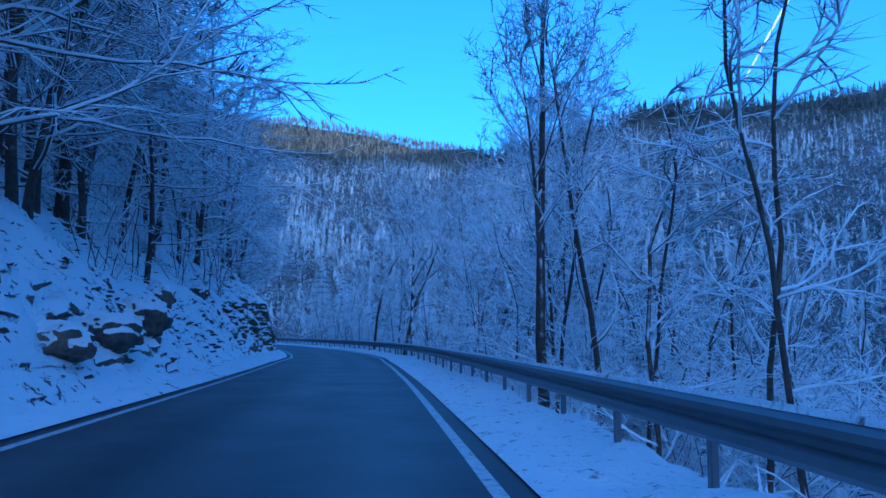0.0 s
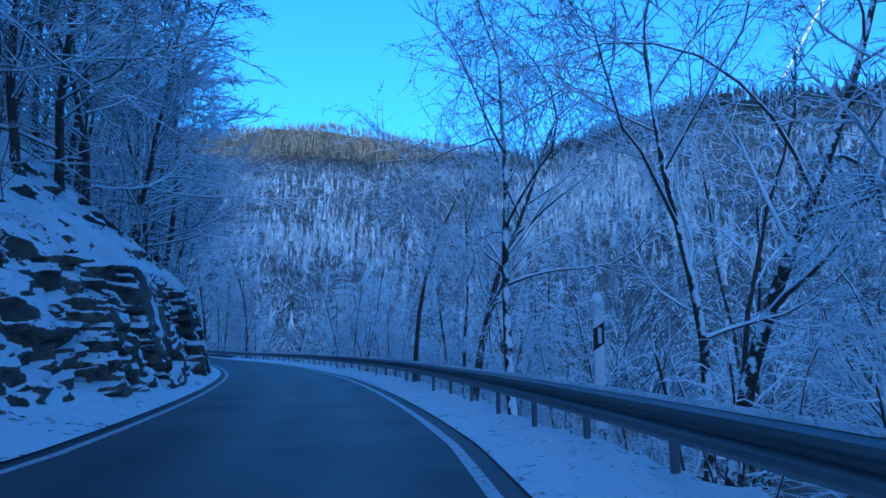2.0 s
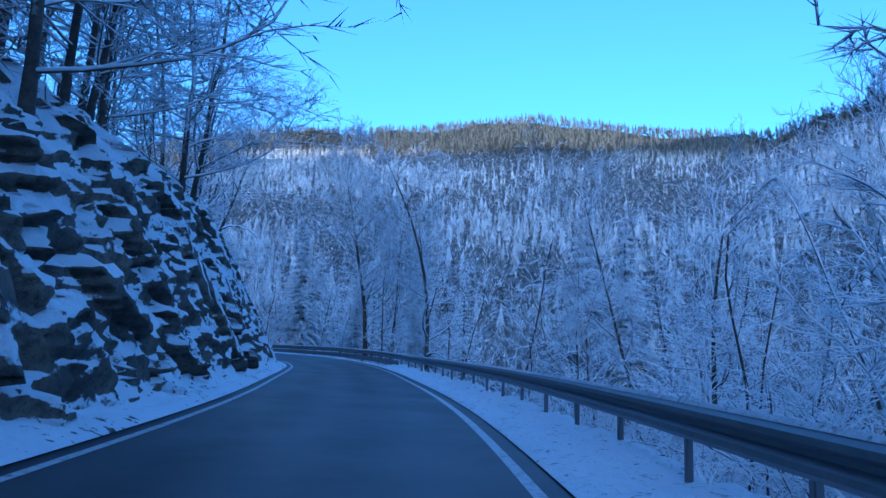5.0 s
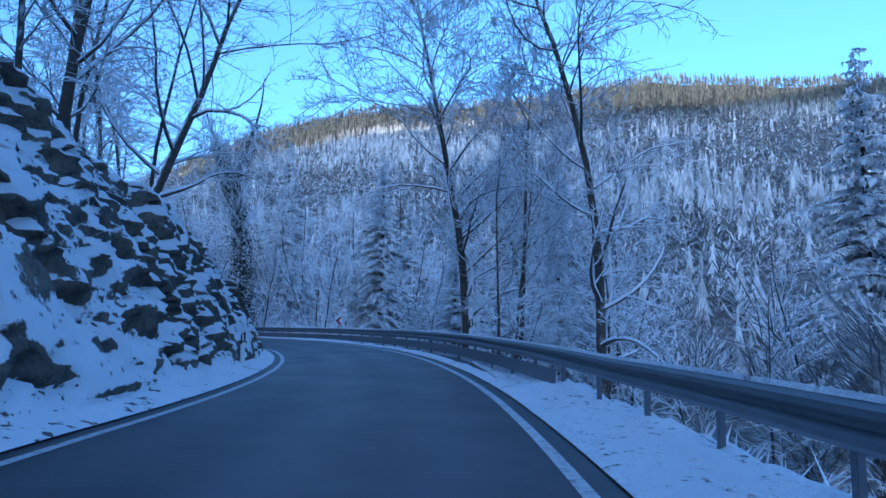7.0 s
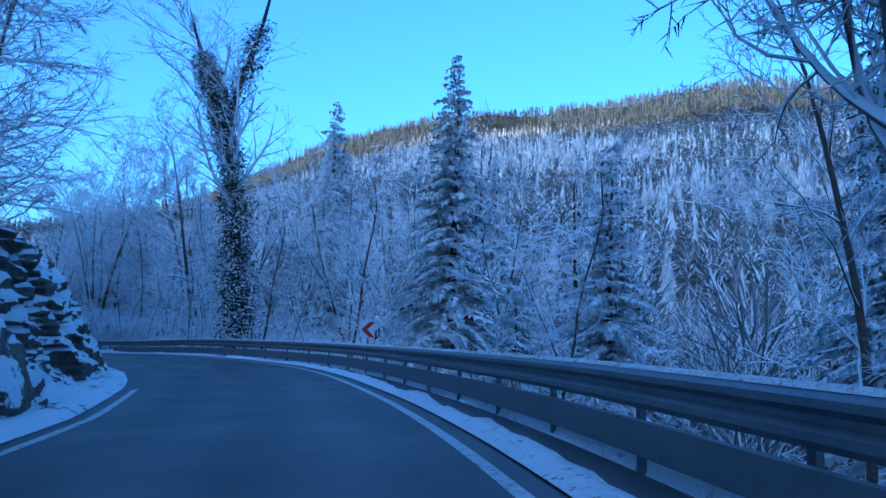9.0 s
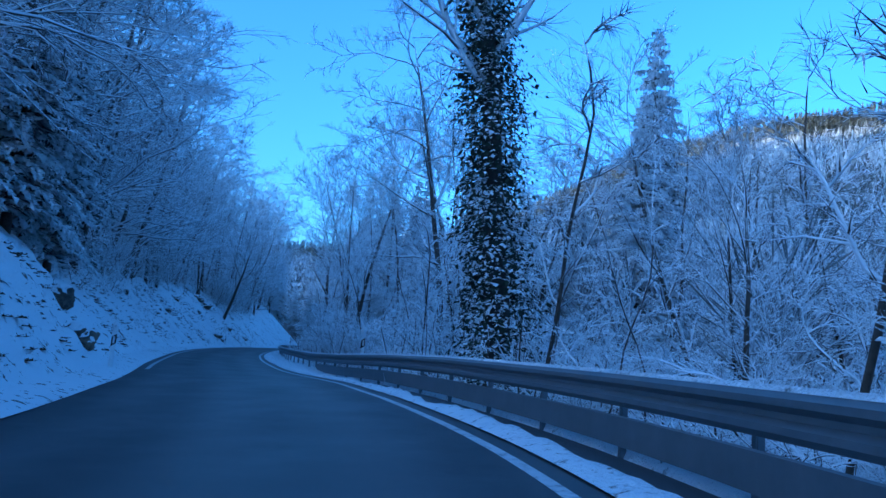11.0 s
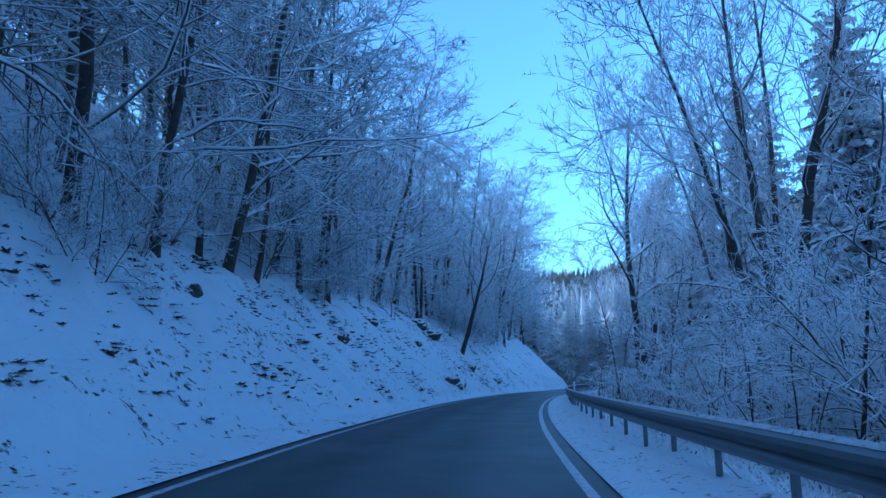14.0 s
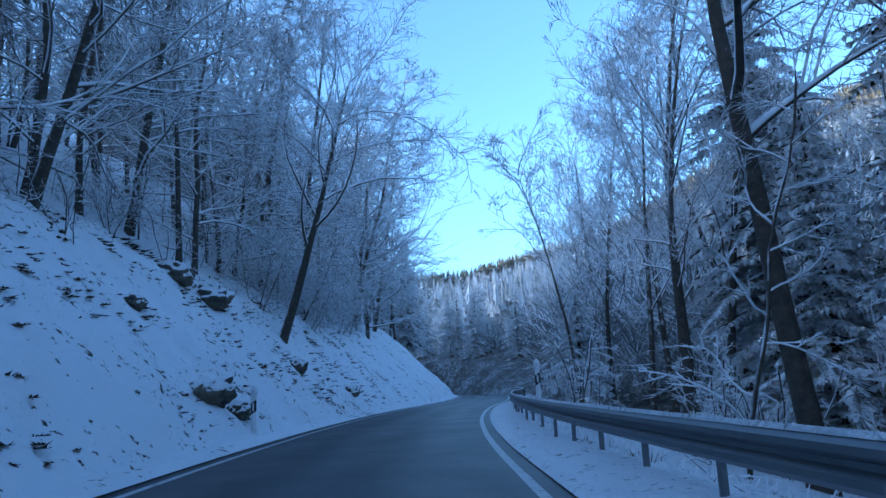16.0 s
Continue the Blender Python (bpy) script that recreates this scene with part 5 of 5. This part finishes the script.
def make_boulder(seed, size):
    rng = random.Random(seed)
    bm = bmesh.new()
    bmesh.ops.create_icosphere(bm, subdivisions=4, radius=1.0)
    o = Vector((rng.uniform(0, 50), rng.uniform(0, 50), 0))
    for v in bm.verts:
        c = noise.voronoi(v.co * 0.9 + o)[0]
        v.co *= 0.75 + 0.45 * min(c[1] - c[0], 0.7) + 0.14 * noise.noise(v.co * 3 + o) + 0.07 * noise.noise(v.co * 8 + o)
        v.co = Vector((v.co.x * size[0], v.co.y * size[1], v.co.z * size[2]))
    return tagged(part("boulder", bm, M_ROCK, smooth=True), "jagged dark boulder with snow on top in the bank", "boulder", "boulders")


def build_boulders():
    spots = ((161.3, -6.2, 0.55, 0.5), (215.5, -5.0, 0.70, 0.45), (216.4, -4.6, 0.35, 0.28), (157.6, -5.1, 0.60, 0.5), (201.1, -7.3, 0.4, 0.35), (222.6, -9.0, 0.8, 0.6),
             (224.2, -8.4, 0.9, 0.6), (190.0, -8.6, 0.35, 0.3), (227.0, -6.0, 0.5, 0.4), (231.8, -5.0, 0.5, 0.4), (216.8, -7.4, 0.35, 0.3), (210.1, -8.4, 0.45, 0.35), (14.5, -5.1, 0.8, 0.5), (17.5, -5.4, 0.9, 0.65), (12.0, -5.0, 0.7, 0.38), (24.5, -6.9, 0.6, 0.6), (33.0, -7.2, 0.6, 0.45))
    for k, (s, u, r, h) in enumerate(spots):
        ob = make_boulder(300 + k, (r, r * 0.8, h))
        x, y = place(s, u)
        ob.matrix_basis = pose(float(x), float(y), float(ground_left(np.array([s]), np.array([u]))[0]) + 0.1 + h * 0.2, 0, 0, k * 50)


build_tufts()
build_boulders()


# ---- guardrail ----
W_PROFILE = ((0.0, 0.31), (0.03, 0.305), (0.08, 0.26), (0.08, 0.215), (0.015, 0.175), (0.015, 0.135), (0.08, 0.095), (0.08, 0.05), (0.03, 0.005), (0.0, 0.0))


def sheet(profile, s0, s1, u, z, step=1.0, thick=0.006):
    """A thin folded sheet along the road: the profile's points are (towards the road, up)."""
    s = np.linspace(s0, s1, max(2, int(round((s1 - s0) / step)) + 1))
    pr = list(profile) + [(a - thick, b) for a, b in reversed(profile)]
    rows = []
    for a, b in pr:
        x, y = place(s, np.full(len(s), u - a))
        rows.append(np.stack([x, y, z + b + RAISE(s)], 1))
    rows.append(rows[0])
    v = np.stack(rows, 1)
    n = len(rows)
    faces = grid_faces(len(s), n).tolist() + [list(range(n - 1))[::-1], [(len(s) - 1) * n + i for i in range(n - 1)]]
    return v.reshape(-1, 3), faces


def build_guardrail():
    rail = tagged(new("guardrail"), "long galvanised steel guardrail with a thin snow cap beside the verge", "guardrail")
    for s in np.arange(-30, 300, 4.0):
        part("beam", sheet(W_PROFILE, s, s + 4.02, RAIL_U, 0.42), M_GALV, rail)
        cap = [(-0.02, 0.308), (0.0, 0.335), (0.025, 0.338), (0.045, 0.30)]
        part("snow_cap", sheet(cap, s, s + 4.0, RAIL_U, 0.42, 0.5, 0.01), M_SNOW, rail, "thin line of snow on the beam")
    for s in np.arange(105, 161, 3.93):
        part("lower_beam", sheet(((0.0, 0.0), (0.03, 0.01), (0.03, 0.27), (0.0, 0.28)), s, s + 3.94, RAIL_U - 0.02, 0.06), M_GALV, rail, "flat lower steel guard plank")
    bm = bmesh.new()
    for a, b, c in ((0.0, 0.0, 0.055), (0.05, -0.026, 0.012), (0.05, 0.026, 0.012)):
        g = bmesh.ops.create_cube(bm, size=1.0)
        bmesh.ops.scale(bm, vec=(0.008 if c > 0.03 else 0.05, c, 1.35), verts=g["verts"])
        bmesh.ops.translate(bm, vec=(a * 0.6, b, 0.02), verts=g["verts"])
    me = bpy.data.meshes.new("post")
    bm.to_mesh(me)
    bm.free()
    me.materials.append(M_GALV)
    for s in np.arange(-29, 299, 2.0):
        x, y = place(s, RAIL_U + 0.07)
        ob = new("post", me)
        ob.parent = rail
        ob.matrix_basis = pose(float(x), float(y), float(RAISE(s)), 0, 0, heading(s))


def box(bm, size, at, bevel=0.0):
    g = bmesh.ops.create_cube(bm, size=1.0)
    bmesh.ops.scale(bm, vec=size, verts=g["verts"])
    bmesh.ops.translate(bm, vec=at, verts=g["verts"])


def make_delineator():
    """A roadside marker post: white, slanted black band, reflector, snow on its head."""
    top = tagged(new("delineator"), "white plastic marker post with slanted black band and reflector", "marker post", "marker posts")
    prof = [(-0.06, -0.03), (0.0, -0.045), (0.06, -0.03), (0.05, 0.03), (-0.05, 0.03)]
    def prism(z0, z1, grow=0.0, slant=0.0):
        v, f = [], []
        for z in (z0, z1):
            for a, b in prof:
                v.append((a * (1 + grow), b * (1 + grow), z + slant * a))
        n = len(prof)
        f = [(i, (i + 1) % n, n + (i + 1) % n, n + i) for i in range(n)] + [tuple(range(n))[::-1], tuple(range(n, 2 * n))]
        return np.array(v), f
    part("post", prism(-0.3, 1.0, 0.0, 0.0), M_WHITE, top)
    band = part("band", prism(0.62, 0.87, 0.03, 0.7), M_BLACK, top, "slanted black band")
    bm = bmesh.new()
    box(bm, (0.045, 0.01, 0.18), (0.0, -0.052, 0.75))
    part("reflector", bm, M_REFLECT, band, "pale rectangular reflector")
    bm = bmesh.new()
    g = bmesh.ops.create_icosphere(bm, subdivisions=2, radius=1.0)
    bmesh.ops.scale(bm, vec=(0.085, 0.07, 0.17), verts=g["verts"])
    bmesh.ops.translate(bm, vec=(0, 0.01, 1.08), verts=g["verts"])
    part("snow_cap", bm, M_SNOW, top, "cap of fresh snow", smooth=True)
    return top


def build_markers():
    d = make_delineator()
    first = True
    for s, u, z in ((35.6, 2.8, 0.5), (114.3, 2.6, 0.5), (134.7, 2.6, 0.6), (158.0, 2.6, 0.5), (217.2, 2.6, 0.42), (112.3, -4.0, 0.05), (157.0, -4.2, 0.05), (215.9, -4.1, 0.05)):
        x, y = place(s, u)
        m = pose(float(x), float(y), z, 0, 0, heading(s))
        if first:
            d.matrix_basis = m
            first = False
        else:
            copy_thing(d, m)


def build_sign():
    """The bend sign: a red arrow on white, on a steel post."""
    top = tagged(new("bend_sign"), "square white road sign with a red arrow pointing into the bend", "road sign")
    x, y = place(137.3, 3.1)
    top.matrix_basis = pose(float(x), float(y), 0.0, 0, 0, heading(129.0) - 14)
    bm = bmesh.new()
    box(bm, (0.52, 0.02, 0.52), (0, 0, 1.50))
    bmesh.ops.bevel(bm, geom=[e for e in bm.edges if abs(e.verts[0].co.y - e.verts[1].co.y) > 0.01], offset=0.04, segments=3, affect='EDGES')
    panel = part("panel", bm, M_WHITE, top)
    v = [(-0.21, 0.0), (0.05, 0.24), (0.22, 0.24), (-0.02, 0.0), (0.22, -0.24), (0.05, -0.24)]
    part("arrow", (np.array([(a, -0.0125, 1.50 + b) for a, b in v]), [(0, 3, 2, 1), (0, 5, 4, 3)]), M_RED, panel, "red arrow")
    bm = bmesh.new()
    g = bmesh.ops.create_cone(bm, cap_ends=True, segments=12, radius1=0.03, radius2=0.03, depth=2.2)
    bmesh.ops.translate(bm, vec=(0, 0.045, 0.62), verts=g["verts"])
    part("pole", bm, M_GALV, top)
    bm = bmesh.new()
    box(bm, (0.48, 0.035, 0.03), (0, 0, 1.775))
    part("snow_cap", bm, M_SNOW, top, "thin snow on the upper edge")


build_guardrail()
build_markers()
build_sign()


TRAIL = ((1367, 3528, 1321), (1597, 3175, 1850))


def build_contrail():
    """A short vapour trail high above the right-hand hill."""
    a, b = Vector(TRAIL[0]), Vector(TRAIL[1])
    side = (b - a).cross(Vector((0, 1, 0))).normalized()
    rows = []
    for k in range(13):
        t = k / 12
        c = a + (b - a) * t
        w = 3.5 + 5 * t
        rows += [c - side * w, c + Vector((0, -4, 0)) * (1 + t), c + side * w]
    ob = part("contrail", (np.array([tuple(v) for v in rows]), grid_faces(13, 3)), M_SNOW, smooth=True)
    tagged(ob, "thin white vapour trail in the blue sky", "contrail", kind="structure")


build_contrail()
